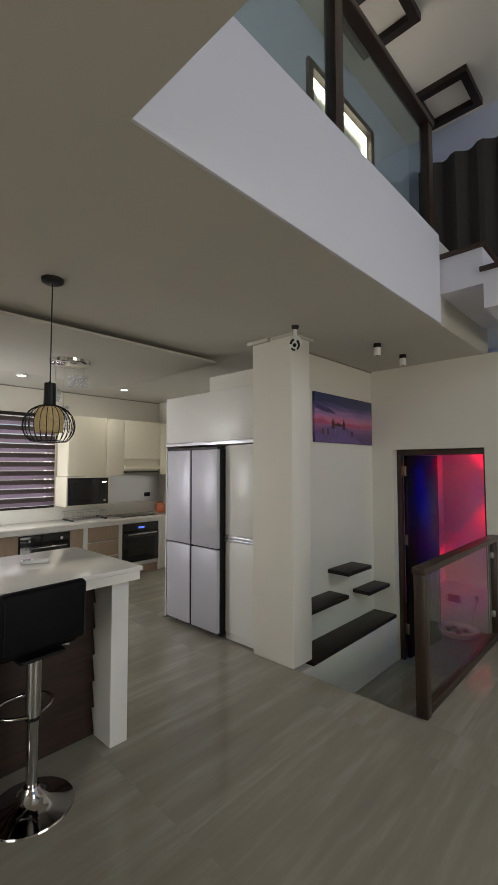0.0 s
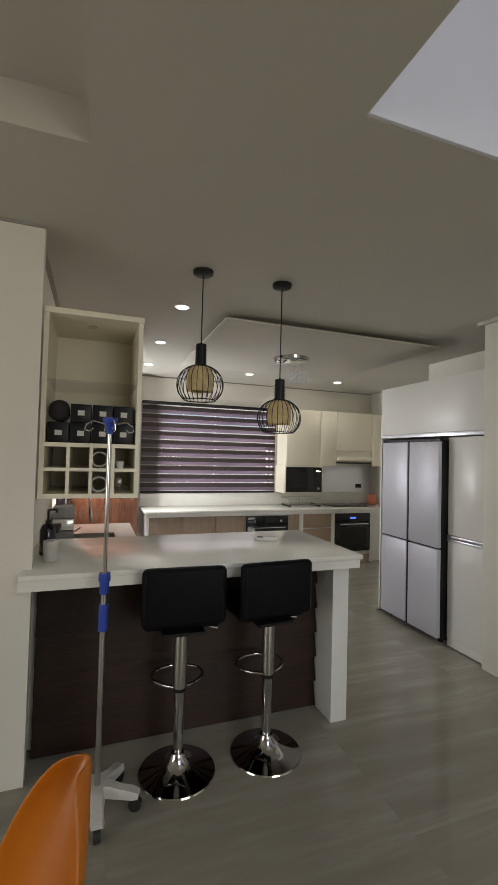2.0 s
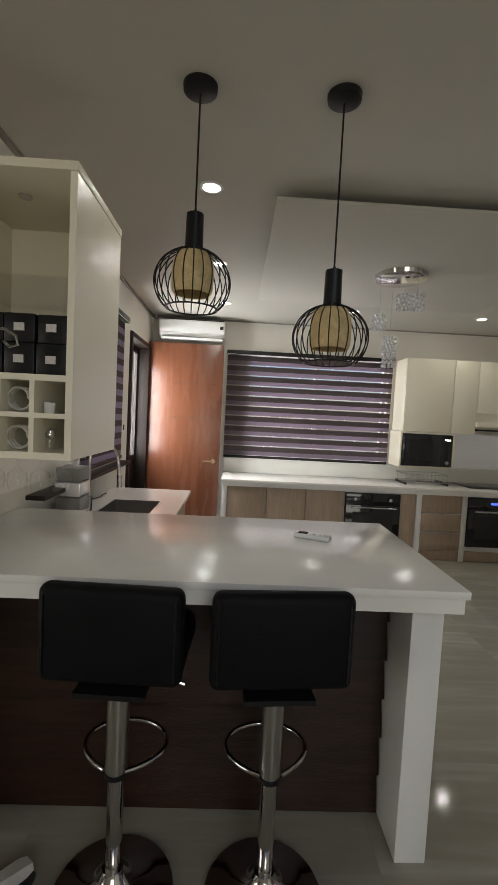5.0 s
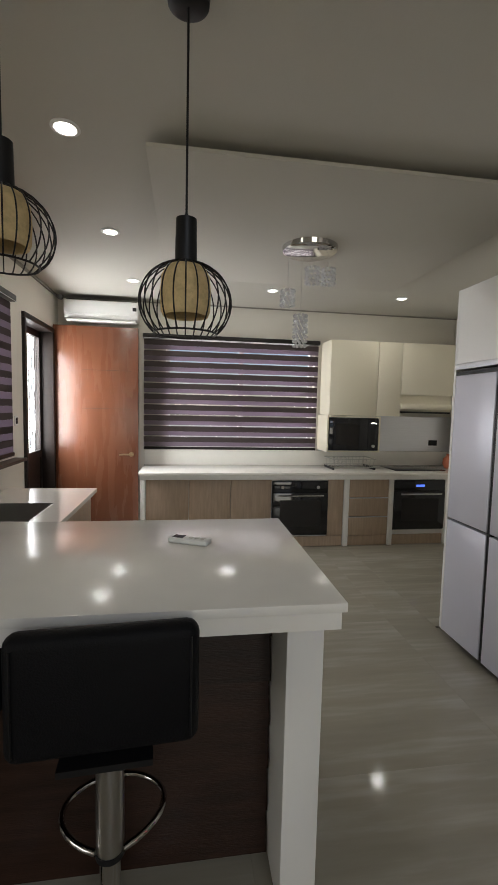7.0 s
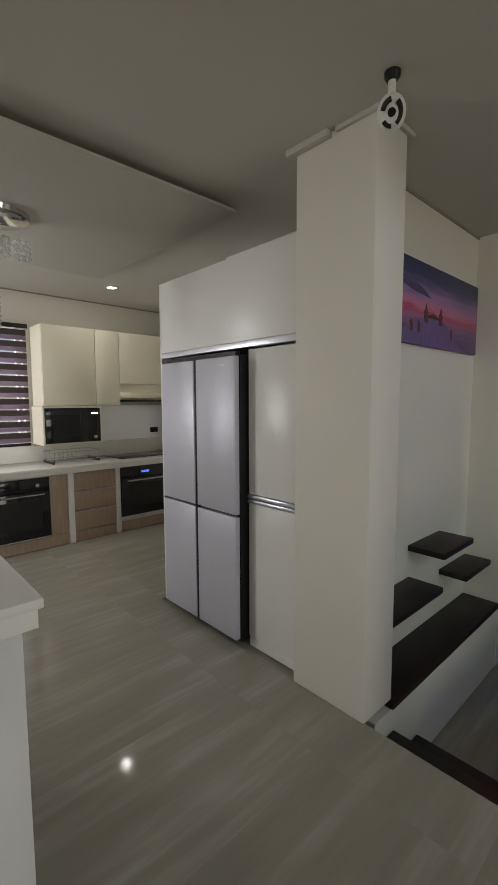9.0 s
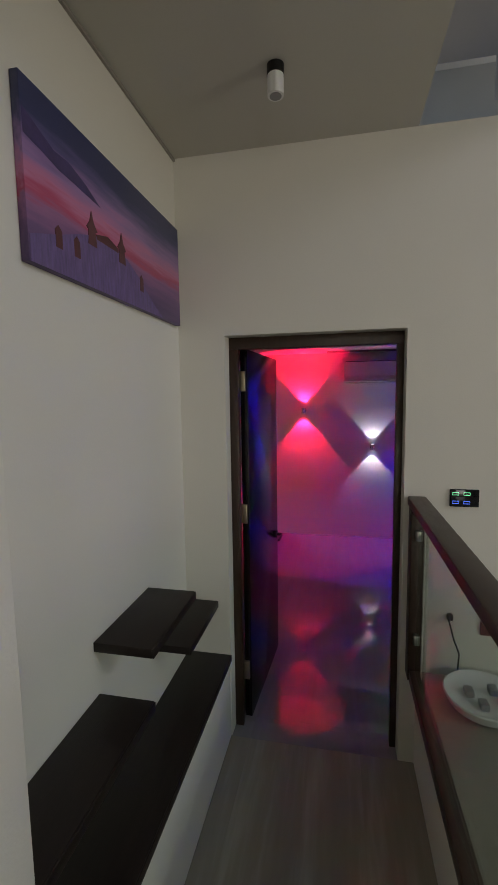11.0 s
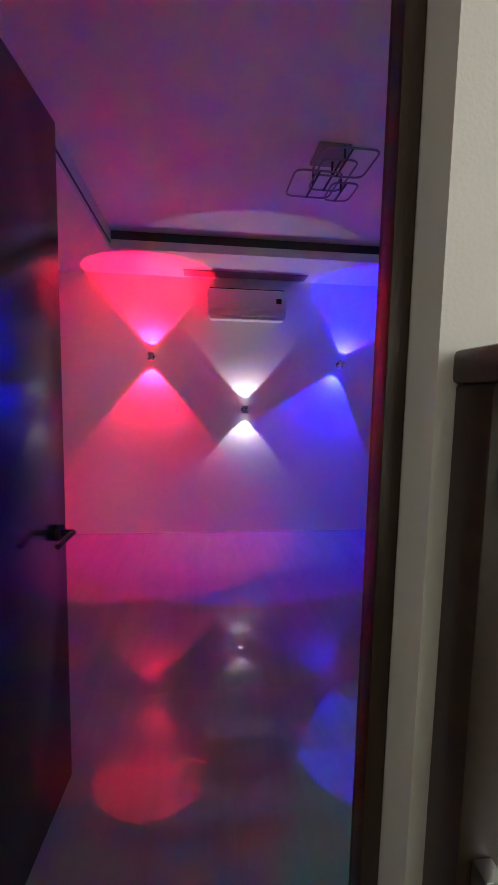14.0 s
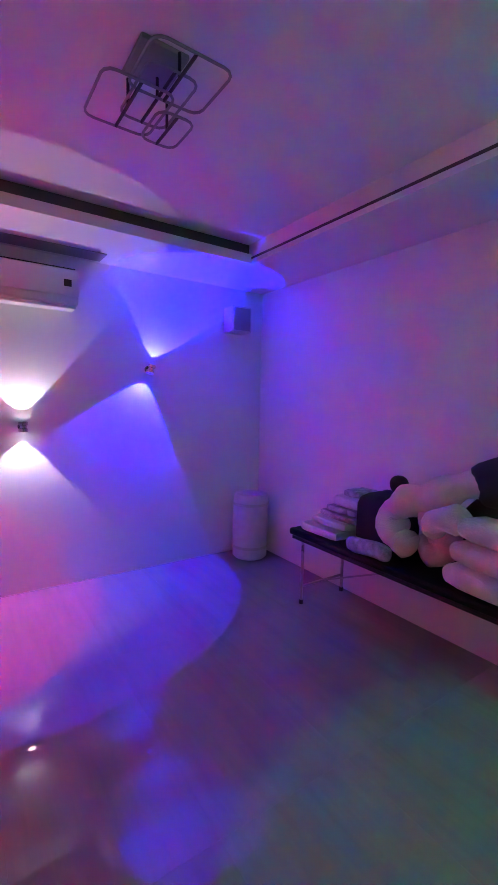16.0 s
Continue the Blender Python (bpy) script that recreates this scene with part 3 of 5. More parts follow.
for i in range(13):
    u = i / 12
    z, y = (0.45 + 0.02 * math.cos(u * 6), 0.22 - 0.6 * u) if u < 0.55 else (0.45 + (u - 0.55) / 0.45 * 0.4, -0.11 - 0.12 * ((u - 0.55) / 0.45) ** 1.3)
    if u < 0.55:
        y = 0.24 - 0.35 * u / 0.55
    w = 0.22 if u < 0.6 else (0.21 - 0.13 * ((u - 0.6) / 0.4) ** 1.15) * math.sqrt(max(0.1, 1 - max(0, (u - 0.85) / 0.15) ** 2.6 * 0.8))
    rows.append([b.verts.new((w * math.sin(q * 1.2) / math.sin(1.2), y + (0.07 * q * q if u > 0.5 else 0), z + (0.035 * q * q if u <= 0.5 else 0))) for q in (-1, -0.75, -0.5, -0.25, 0, 0.25, 0.5, 0.75, 1)])
for p, q in zip(rows, rows[1:]):
    for j in range(8):
        b.faces.new((p[j], p[j + 1], q[j + 1], q[j]))
shell = part("shell", b, ORANGE_PLASTIC, ch)
mod = shell.modifiers.new("thick", "SOLIDIFY")
mod.thickness = 0.012
mod2 = shell.modifiers.new("round", "SUBSURF")
mod2.levels = mod2.render_levels = 2
for sx in (-1, 1):
    for sy in (-1, 1):
        part("leg", cyl(bmesh.new(), (sx * 0.21, sy * 0.2, 0), (sx * 0.12, sy * 0.11, 0.44), 0.012, 0.016), OAK, ch)
ch.matrix_basis = pose(-0.03, 1.22, 0, 0, 0, 130) @ Matrix.Diagonal((0.8, 0.95, 1.06, 1))

# ---- wall shelf over the bar ----
SX0, SX1, SY0, SY1, SZ0, SZ1 = -0.118, 0.346, 2.62, 3.11, 1.315, 2.209
sh = thing("wall_shelf", "open white wall cabinet with glass shelf and bottle cubbies", "shelf", (0.1, 2.9, SZ0))
T = 0.022
part("side_panel", bx(SX0, SY0, SZ0, SX0 + T, SY1, SZ1), LACQUER_LIT, sh)
part("side_panel", bx(SX1 - T, SY0, SZ0, SX1, SY1, SZ1), LACQUER_LIT, sh)
part("top_panel", bx(SX0, SY0 - 0.008, SZ1, SX1 + 0.004, SY1, SZ1 + 0.028, bev=0.002), LACQUER_LIT, sh)
part("bottom_panel", bx(SX0 + T, SY0, SZ0, SX1 - T, SY1, SZ0 + T), LACQUER_LIT, sh)
part("back_panel", bx(SX0 + T, SY1 - 0.015, SZ0 + T, SX1 - T, SY1, SZ1), LACQUER_LIT, sh)
part("glass_shelf", bx(SX0 + T, SY0 + 0.01, 1.885, SX1 - T, SY1 - 0.016, 1.893), GLASS, sh, "clear glass shelf")
part("shelf_board", bx(SX0 + T, SY0, 1.565, SX1 - T, SY1 - 0.016, 1.585), LACQUER_LIT, sh)
part("shelf_board", bx(SX0 + T, SY0, 1.447, SX1 - T, SY1 - 0.016, 1.463), LACQUER_LIT, sh)
for i in range(1, 4):
    x = SX0 + T + (SX1 - SX0 - 2 * T) * i / 4
    part("divider", bx(x - 0.008, SY0 + 0.001, SZ0 + T, x + 0.008, SY1 - 0.016, 1.565), LACQUER_LIT, sh)
part("cabinet_light", cyl(bmesh.new(), (0.1, 2.8, SZ1 - 0.006), (0.1, 2.8, SZ1 + 0.001), 0.022), STEEL, sh, "small round cabinet light, off")
random.seed(4)
for i in range(4):
    for j in range(2):
        x0 = SX0 + T + 0.006 + i * 0.1015
        h = 0.1 if j == 0 else 0.092
        z0 = 1.586 + j * 0.101
        if i == 0 and j == 1:
            continue
        bxo = thing("storage_box", "small black storage box with a pale label on the shelf", "box", (x0 + 0.048, SY0 + 0.06, z0), "boxes on the shelf")
        part("carton", bx(x0, SY0 + 0.03 + 0.01 * random.random(), z0, x0 + 0.097, SY0 + 0.2, z0 + h, bev=0.004), BLACK, bxo)
        part("label_tag", bx(x0 + 0.034, SY0 + 0.024, z0 + 0.035, x0 + 0.066, SY0 + 0.0295, z0 + 0.06), DULL_WHITE, bxo, "printed white label")
bag = thing("pouch", "dark navy zip pouch on the shelf", "bag", (-0.05, 2.72, 1.688))
part("pouch_body", soft(bmesh.new(), -0.092, 2.64, 1.688, 0.005, 2.8, 1.795, 0.045, 0.006, 2), DARK_CLOTH, bag)
# things in the cubbies
jar = thing("glass_jar", "small steel-capped jar in a cubby", "jar", (0.255, 2.68, 1.3372))
part("glass", cyl(bmesh.new(), (0.255, 2.68, SZ0 + T), (0.255, 2.68, SZ0 + T + 0.045), 0.016), GLASS, jar)
part("lid", lathe(bmesh.new(), [(0, 0), (0.014, 0), (0.017, 0.012), (0.01, 0.028), (0, 0.03)], 16, (0.255, 2.68, SZ0 + T + 0.046)), CHROME, jar, "chrome domed lid")
cup = thing("small_cup", "small white cup in a cubby", "cup", (0.255, 2.67, 1.463))
part("cup_body", lathe(bmesh.new(), [(0, 0), (0.016, 0), (0.019, 0.035), (0.017, 0.035), (0.014, 0.004), (0, 0.004)], 20, (0.255, 2.67, 1.463)), WHITE_PLASTIC, cup)
for zc in (1.463, SZ0 + T):
    coil = thing("cable_coil", "coiled pale cable lying in a cubby", "cable", (0.155, 2.68, zc))
    pts = [(0.155 + 0.037 * math.cos(a * 0.5), 2.66 + 0.0016 * a, zc + 0.043 + 0.037 * math.sin(a * 0.5)) for a in range(0, 38)]
    part("wire", tube(bmesh.new(), pts, 0.004, 6), DULL_WHITE, coil)
# stemware rack under the shelf
rk = thing("glass_rack", "steel stemware rack under the wall shelf", "rack", (0.1, 2.78, SZ0))
for y in (2.745, 2.815):
    part("rail", bx(SX0 + 0.02, y - 0.004, SZ0 - 0.012, SX1 - 0.02, y + 0.004, SZ0 - 0.0005), STEEL, rk)
for i in range(5):
    x = -0.06 + i * 0.08
    g = thing("wine_glass", "clear wine glass hanging upside down under the shelf", "wine glass", (x, 2.78, SZ0 - 0.13), "hanging glasses")
    part("bowl", lathe(bmesh.new(), [(0.028, -0.13), (0.034, -0.1), (0.03, -0.07), (0.006, -0.05), (0.004, -0.012), (0.022, -0.0035), (0.024, 0.0)], 18, (x, 2.78, SZ0)), GLASS, g)

# ---- pendants ----


def pendant():
    p = thing("pendant_lamp", "black wire cage pendant lamp with woven inner shade, off", "pendant lamp", (0, 0, 0), "pendants over the bar", world_space=False)
    part("canopy", lathe(bmesh.new(), [(0, -0.028), (0.045, -0.028), (0.058, -0.02), (0.06, -0.001), (0, -0.001)], 32), BLACK, p)
    part("cord", cyl(bmesh.new(), (0, 0, -0.45), (0, 0, -0.02), 0.0035, n=8), BLACK, p)
    part("strain_relief", cyl(bmesh.new(), (0, 0, -0.46), (0, 0, -0.435), 0.008, 0.005, n=12), BLACK, p)
    part("neck", lathe(bmesh.new(), [(0, -0.455), (0.026, -0.455), (0.03, -0.45), (0.032, -0.565), (0.034, -0.58), (0, -0.58)], 28), BLACK, p)
    for k in range(26):
        a = 2 * math.pi * k / 26
        pts = []
        for q in range(15):
            u = q / 14
            th = radians(14 + u * 125)
            r = 0.134 * math.sin(th) ** 0.92
            z = -0.687 + 0.116 * math.cos(th)
            if q == 0:
                r, z = 0.032, -0.572
            pts.append((r * math.cos(a), r * math.sin(a), z))
        part("cage_wire", tube(bmesh.new(), pts, 0.0022, 5), BLACK, p)
    r = 0.134 * math.sin(radians(139)) ** 0.92
    z = -0.687 + 0.116 * math.cos(radians(139))
    part("cage_ring", tube(bmesh.new(), [(r * math.cos(a * math.pi / 20), r * math.sin(a * math.pi / 20), z) for a in range(40)], 0.003, 6, True), BLACK, p)
    part("shade", lathe(bmesh.new(), [(0.03, -0.58), (0.055, -0.585), (0.07, -0.61), (0.074, -0.66), (0.072, -0.71), (0.066, -0.725), (0.06, -0.724), (0.066, -0.7), (0.05, -0.6)], 28), SHADE, p, "beige woven drum shade inside the cage")
    return p


pend = pendant()
pend.matrix_basis = pose(0.69, 2.79, CEIL, 0, 0, 0)
for o in pend.children:
    if not o.name.startswith(("canopy", "cord")):
        o.location.z += 0.02
low = copy_thing(pend, pose(1.188, 2.785, CEIL, 0, 0, 7))
for o in low.children:
    if o.name.startswith(("cord",)):
        d = o.data.copy()
        o.data = d
        for v in d.vertices:
            if v.co.z < -0.2:
                v.co.z -= 0.165
    elif not o.name.startswith("canopy"):
        o.location.z -= 0.165

# ---- kitchen run ----
FY = 5.86
WT = 0.812
kr = thing("kitchen_worktop", "white quartz worktop along the kitchen wall", "worktop", (2.6, 6.1, WT))
part("slab", bx(0.735, 5.795, WT - 0.03, 4.448, 6.418, WT, bev=0.004), QUARTZ, kr)
part("edge_strip", bx(0.747, 5.81, WT - 0.075, 4.448, 5.858, WT - 0.031), LACQUER, kr, "white apron below the slab")
part("upstand", bx(0.74, 6.39, WT + 0.001, 4.448, 6.4175, 0.985, bev=0.003), QUARTZ, kr, "cream splashback ledge")
kb = thing("base_cabinet", "white-framed kitchen base cabinets with oak fronts", "cabinet", (2.6, 6.1, 0))
part("carcass", bx(0.79, 5.89, 0, 4.448, 6.418, WT - 0.076), LACQUER, kb)
for x0, x1 in ((0.75, 0.8), (2.885, 2.945), (3.4, 3.455), (4.06, 4.11)):
    part("post", bx(x0, FY - 0.01, 0, x1, 5.889, WT - 0.077, bev=0.002), LACQUER, kb, "white upright post")
for x0, x1 in ((0.804, 1.23), (1.234, 1.66), (1.664, 2.09), (2.71, 2.882)):
    part("door", bx(x0, FY, 0.115, x1, 5.888, 0.74, bev=0.002), OAK, kb, "flat oak laminate door")
for i in range(3):
    z0 = 0.115 + i * 0.21
    d = part("drawer", bx(2.948, FY, z0, 3.398, 5.888, z0 + 0.2, bev=0.002), OAK, kb, "oak laminate drawer front")
    part("pull", bx(2.95, FY - 0.006, z0 + 0.198, 3.396, FY + 0.012, z0 + 0.207), ALU, d)
for x0, x1 in ((0.804, 2.882), (2.948, 3.398), (3.458, 4.058)):
    part("plinth", bx(x0, FY + 0.006, 0.004, x1, 5.8885, 0.11), OAK, kb, "oak toe board")


def oven(x0, x1, z0, z1, lit):
    o = thing("built_in_oven", "black glass built-in oven below the worktop" + (" with a blue display" if lit else " with chrome knobs"), "oven", ((x0 + x1) / 2, FY, z0))
    part("body", bx(x0, FY - 0.004, z0, x1, 5.888, z1), BLACK, o)
    part("control_panel", bx(x0 + 0.003, FY - 0.02, z1 - 0.12, x1 - 0.003, FY - 0.005, z1 - 0.003, bev=0.003), BLACK_GLASS, o)
    d = part("oven_door", bx(x0 + 0.003, FY - 0.028, z0 + 0.01, x1 - 0.003, FY - 0.005, z1 - 0.125, bev=0.003), BLACK_GLASS, o)
    part("window_pane", bx(x0 + 0.08, FY - 0.031, z0 + 0.1, x1 - 0.08, FY - 0.0285, z1 - 0.2), DARK_METAL, d, "dark tinted oven window")
    hb = bmesh.new()
    cyl(hb, (x0 + 0.06, FY - 0.055, z1 - 0.15), (x1 - 0.06, FY - 0.055, z1 - 0.15), 0.009)
    for x in (x0 + 0.08, x1 - 0.08):
        cyl(hb, (x, FY - 0.055, z1 - 0.15), (x, FY - 0.028, z1 - 0.15), 0.006)
    part("handle", hb, STEEL if lit else CHROME, d, "chrome bar handle")
    if lit:
        part("display", bx((x0 + x1) / 2 - 0.05, FY - 0.022, z1 - 0.075, (x0 + x1) / 2 + 0.05, FY - 0.0205, z1 - 0.05), BLUE_LED, o, "glowing blue clock display")
    else:
        for x in (x0 + 0.1, x1 - 0.12):
            part("knob", cyl(bmesh.new(), (x, FY - 0.021, z1 - 0.06), (x, FY - 0.045, z1 - 0.06), 0.022, 0.018), CHROME, o)
    return o


oven(2.1, 2.705, 0.13, 0.715, False)
oven(3.46, 4.055, 0.17, 0.725, True)
hob = thing("hob", "black glass ceramic hob set in the worktop", "hob", (3.78, 6.1, WT))
part("glass_top", bx(3.5, 5.92, WT + 0.001, 4.1, 6.32, WT + 0.009, bev=0.002), BLACK_GLASS, hob)
# microwave in its niche
mn = thing("microwave_niche", "white box shelf holding the microwave under wall cabinets", "shelf", (3.05, 6.2, 1.005))
for n_, a in (("side_panel", (2.74, 6.06, 1.005, 2.757, 6.415, 1.41)), ("side_panel", (3.345, 6.06, 1.005, 3.362, 6.415, 1.41)), ("bottom_panel", (2.758, 6.06, 1.005, 3.344, 6.415, 1.02)), ("top_panel", (2.758, 6.045, 1.392, 3.344, 6.415, 1.41))):
    part(n_, bx(*a), LACQUER_LIT, mn)
mw = thing("microwave", "black built-in microwave oven", "microwave", (3.05, 6.2, 1.021))
part("body", bx(2.762, 6.08, 1.022, 3.34, 6.4, 1.388), BLACK, mw)
part("door", bx(2.765, 6.052, 1.025, 3.21, 6.079, 1.385, bev=0.003), BLACK_GLASS, mw, "black glass door")
part("control_panel", bx(3.213, 6.052, 1.025, 3.338, 6.079, 1.385, bev=0.003), BLACK_GLASS, mw)
part("window_pane", bx(2.84, 6.049, 1.09, 3.11, 6.0515, 1.32), DARK_METAL, mw, "meshed window")
part("display", bx(3.245, 6.0485, 1.325, 3.31, 6.0515, 1.338), LED_STRIP, mw, "lit orange clock")
part("dial", cyl(bmesh.new(), (3.278, 6.052, 1.075), (3.278, 6.035, 1.075), 0.018), STEEL, mw)
for x0, x1 in ((2.76, 3.3115), (3.3125, 3.592)):
    c = thing("wall_cabinet", "cream handleless kitchen wall cabinet", "cabinet", ((x0 + x1) / 2, 6.25, 1.415), "kitchen wall cabinets")
    part("body", bx(x0, 6.092, 1.415, x1, 6.418, 2.24), LACQUER_LIT, c)
    part("door", bx(x0 + 0.002, 6.07, 1.417, x1 - 0.002, 6.091, 2.238, bev=0.002), LACQUER_LIT, c)
c = thing("wall_cabinet", "cream wall cabinet above the slim range hood", "cabinet", (3.9, 6.25, 1.65), "kitchen wall cabinets")
part("body", bx(3.593, 6.092, 1.66, 4.448, 6.418, 2.24), LACQUER_LIT, c)
part("door", bx(3.595, 6.07, 1.662, 4.23, 6.091, 2.238, bev=0.002), LACQUER_LIT, c)
part("door", bx(4.234, 6.07, 1.42, 4.447, 6.091, 2.238, bev=0.002), LACQUER_LIT, c)
hood = thing("range_hood", "slim built-in range hood with a white fascia", "range hood", (3.9, 6.2, 1.45))
part("housing", bx(3.595, 6.1, 1.475, 4.228, 6.415, 1.658), LACQUER_LIT, hood)
part("fascia_strip", bx(3.595, 6.05, 1.5, 4.228, 6.098, 1.56, bev=0.003), LACQUER_LIT, hood)
part("filter", bx(3.62, 6.06, 1.455, 4.2, 6.4, 1.474), DARK_METAL, hood, "dark grease filter")
sb = thing("splashback", "pale grey glossy splashback panel behind the hob", "splashback", (3.8, 6.41, 0.986), kind="structure")
part("panel", bx(2.76, 6.405, 0.986, 4.448, 6.4185, 1.412), ALU, sb)
so = thing("wall_socket", "black double wall socket on the splashback", "socket", (4.2, 6.4, 1.06))
part("plate", bx(4.16, 6.395, 1.06, 4.27, 6.404, 1.125, bev=0.003), BLACK, so)
# dish rack
dr = thing("dish_rack", "wire dish rack with cups on the worktop", "dish rack", (3.05, 6.15, WT))
for z in (0.03, 0.12):
    part("rim", tube(bmesh.new(), [(2.8, 6.0, WT + z), (3.3, 6.0, WT + z), (3.3, 6.3, WT + z), (2.8, 6.3, WT + z)], 0.004, 6, True), STEEL, dr)
for i in range(11):
    x = 2.82 + i * 0.046
    part("wire", tube(bmesh.new(), [(x, 6.0, WT + 0.12), (x, 6.02, WT + 0.03), (x, 6.28, WT + 0.03), (x, 6.3, WT + 0.12)], 0.0022, 5), STEEL, dr)
for x in (2.81, 3.29):
    part("foot", bx(x - 0.008, 6.0, WT + 0.0005, x + 0.008, 6.3, WT + 0.03), RUBBER, dr)
for x in (2.88, 2.96):
    g = thing("drinking_glass", "clear drinking glass in the dish rack", "glass", (x, 6.1, WT + 0.033))
    part("tumbler", lathe(bmesh.new(), [(0, 0.002), (0.03, 0.0), (0.034, 0.1), (0.031, 0.1), (0.027, 0.006)], 20, (x, 6.1, WT + 0.033)), GLASS, g)
va = thing("vase", "small terracotta jar at the end of the worktop", "jar", (4.3, 6.15, WT))
part("pot", lathe(bmesh.new(), [(0, 0.001), (0.06, 0.001), (0.085, 0.05), (0.08, 0.11), (0.045, 0.15), (0.05, 0.17), (0.04, 0.17), (0.0, 0.14)], 28, (4.3, 6.15, WT)), CLAY, va)

# ---- fridge wall ----
PX = 2.962
pc = thing("tall_cabinet", "white two-door pantry cabinet beside the fridge", "cabinet", (3.25, 3.02, 0))
part("body", bx(PX + 0.022, 2.832, 0.06, 3.615, 3.232, 1.745), LACQUER, pc)
part("plinth", bx(PX + 0.008, 2.832, 0, 3.6, 3.232, 0.059), LACQUER, pc)
d = part("door", bx(PX, 2.834, 0.062, PX + 0.021, 3.23, 0.868, bev=0.002), LACQUER, pc)
part("handle", bx(PX - 0.012, 2.834, 0.87, PX + 0.02, 3.23, 0.892, bev=0.004), ALU, d, "aluminium profile handle")
d = part("door", bx(PX, 2.834, 0.922, PX + 0.021, 3.23, 1.742, bev=0.002), LACQUER, pc)
part("handle", bx(PX - 0.012, 2.834, 0.897, PX + 0.02, 3.23, 0.919, bev=0.004), ALU, d, "aluminium profile handle")
oc = thing("overhead_cabinet", "white overhead cabinet above fridge and pantry", "cabinet", (3.25, 3.5, 1.76))
part("body", bx(2.962, 2.832, 1.79, 3.615, 4.1, 2.262), LACQUER, oc)
part("door", bx(2.94, 2.834, 1.79, 2.961, 4.1, 2.262, bev=0.002), LACQUER, oc)
part("rail", bx(2.934, 2.833, 1.752, 2.972, 4.1, 1.788, bev=0.003), ALU, oc, "aluminium finger rail")
part("side_panel", bx(2.94, 4.101, 0, 3.615, 4.12, 2.262), LACQUER, oc, "white end panel")
fr = thing("fridge", "silver four-door refrigerator with black sides", "fridge", (3.2, 3.63, 0))
F0, F1, FX = 3.243, 4.0, 2.87
part("body", bx(FX + 0.04, F0, 0.03, 3.58, F1, 1.715, bev=0.006), BLACK, fr, "black cabinet sides")
for y0, y1 in ((F0 + 0.002, 3.607), (3.633, F1 - 0.004)):
    for z0, z1 in ((0.055, 0.79), (0.804, 1.705)):
        part("door", bx(FX, y0, z0, FX + 0.036, y1, z1, bev=0.005), FRIDGE, fr, "brushed silver fridge door")
part("center_strip", bx(FX + 0.008, 3.608, 0.05, FX + 0.039, 3.632, 1.71), BLACK, fr, "recessed black grip strip")
part("top_trim", bx(FX + 0.006, F0, 1.706, FX + 0.039, F1, 1.73), BLACK, fr)
part("badge", bx(FX - 0.0015, 3.32, 1.655, FX - 0.0002, 3.37, 1.662), ALU, fr)
for y in (F0 + 0.06, F1 - 0.06):
    part("foot", cyl(bmesh.new(), (FX + 0.1, y, 0), (FX + 0.1, y, 0.032), 0.02), BLACK, fr)

# ---- sink side ----
sk = thing("sink_counter", "white quartz sink counter under the window", "worktop", (0.15, 4.2, 0))
b = bmesh.new()
for a in ((-0.168, 3.345, 0.5, 4.0), (-0.168, 4.0, -0.02, 4.47), (0.33, 4.0, 0.5, 4.47), (-0.168, 4.47, 0.5, 5.0)):
    box(b, a[0], a[1], WT - 0.03, a[2], a[3], WT)
bmesh.ops.remove_doubles(b, verts=b.verts[:], dist=0.0002)
part("slab", b, QUARTZ, sk)
b = bx(-0.168, 3.345, 0, 0.46, 4.96, 0.63)
for a in ((-0.168, 3.345, 0.46, 3.99), (-0.168, 4.48, 0.46, 4.96), (0.34, 3.99, 0.46, 4.48), (-0.168, 3.99, -0.03, 4.48)):
    box(b, a[0], a[1], 0.6305, a[2], a[3], WT - 0.031)
part("cabinet_body", b, OAK, sk, "oak base cabinet")
b = bmesh.new()
for a in ((-0.02, 4.0, 0.33, 4.006), (-0.02, 4.464, 0.33, 4.47), (-0.02, 4.006, -0.014, 4.464), (0.324, 4.006, 0.33, 4.464)):
    box(b, a[0], a[1], 0.64, a[2], a[3], WT + 0.003)
box(b, -0.02, 4.0, 0.632, 0.33, 4.47, 0.64)
part("basin", b, STEEL, sk, "brushed steel sink bowl")
fa = thing("faucet", "tall chrome gooseneck kitchen tap", "tap", (-0.07, 4.05, WT))
pts = [(-0.07, 4.05, WT), (-0.07, 4.05, 1.15)] + [(0.02 - 0.09 * math.cos(a), 4.05 + 0.02 * math.sin(a), 1.15 + 0.11 * math.sin(a)) for a in [math.pi * k / 10 for k in range(1, 10)]] + [(0.115, 4.06, 1.12), (0.12, 4.06, 1.05)]
part("spout", tube(bmesh.new(), pts, 0.011, 12), CHROME, fa)
part("base", cyl(bmesh.new(), (-0.07, 4.05, WT), (-0.07, 4.05, WT + 0.1), 0.022), CHROME, fa)
part("lever", tube(bmesh.new(), [(-0.05, 4.04, WT + 0.08), (0.01, 4.03, WT + 0.1), (0.05, 4.02, WT + 0.13)], 0.007), CHROME, fa)
part("spray_head", cyl(bmesh.new(), (0.12, 4.06, 1.06), (0.123, 4.06, 0.98), 0.015, 0.018), CHROME, fa)
orz = thing("desk_organizer", "stacked clear plastic drawers by the sink", "organizer", (-0.06, 3.75, WT))
for k in range(4):
    part("drawer", bx(-0.13, 3.66, WT + 0.002 + k * 0.085, 0.01, 3.82, WT + 0.08 + k * 0.085, bev=0.006), GREY_PLASTIC if k % 2 else CRYSTAL, orz)
# items on the bar
bt = thing("pump_bottle", "dark brown pump bottle standing on the bar", "bottle", (-0.09, 2.9, BAR_Z))
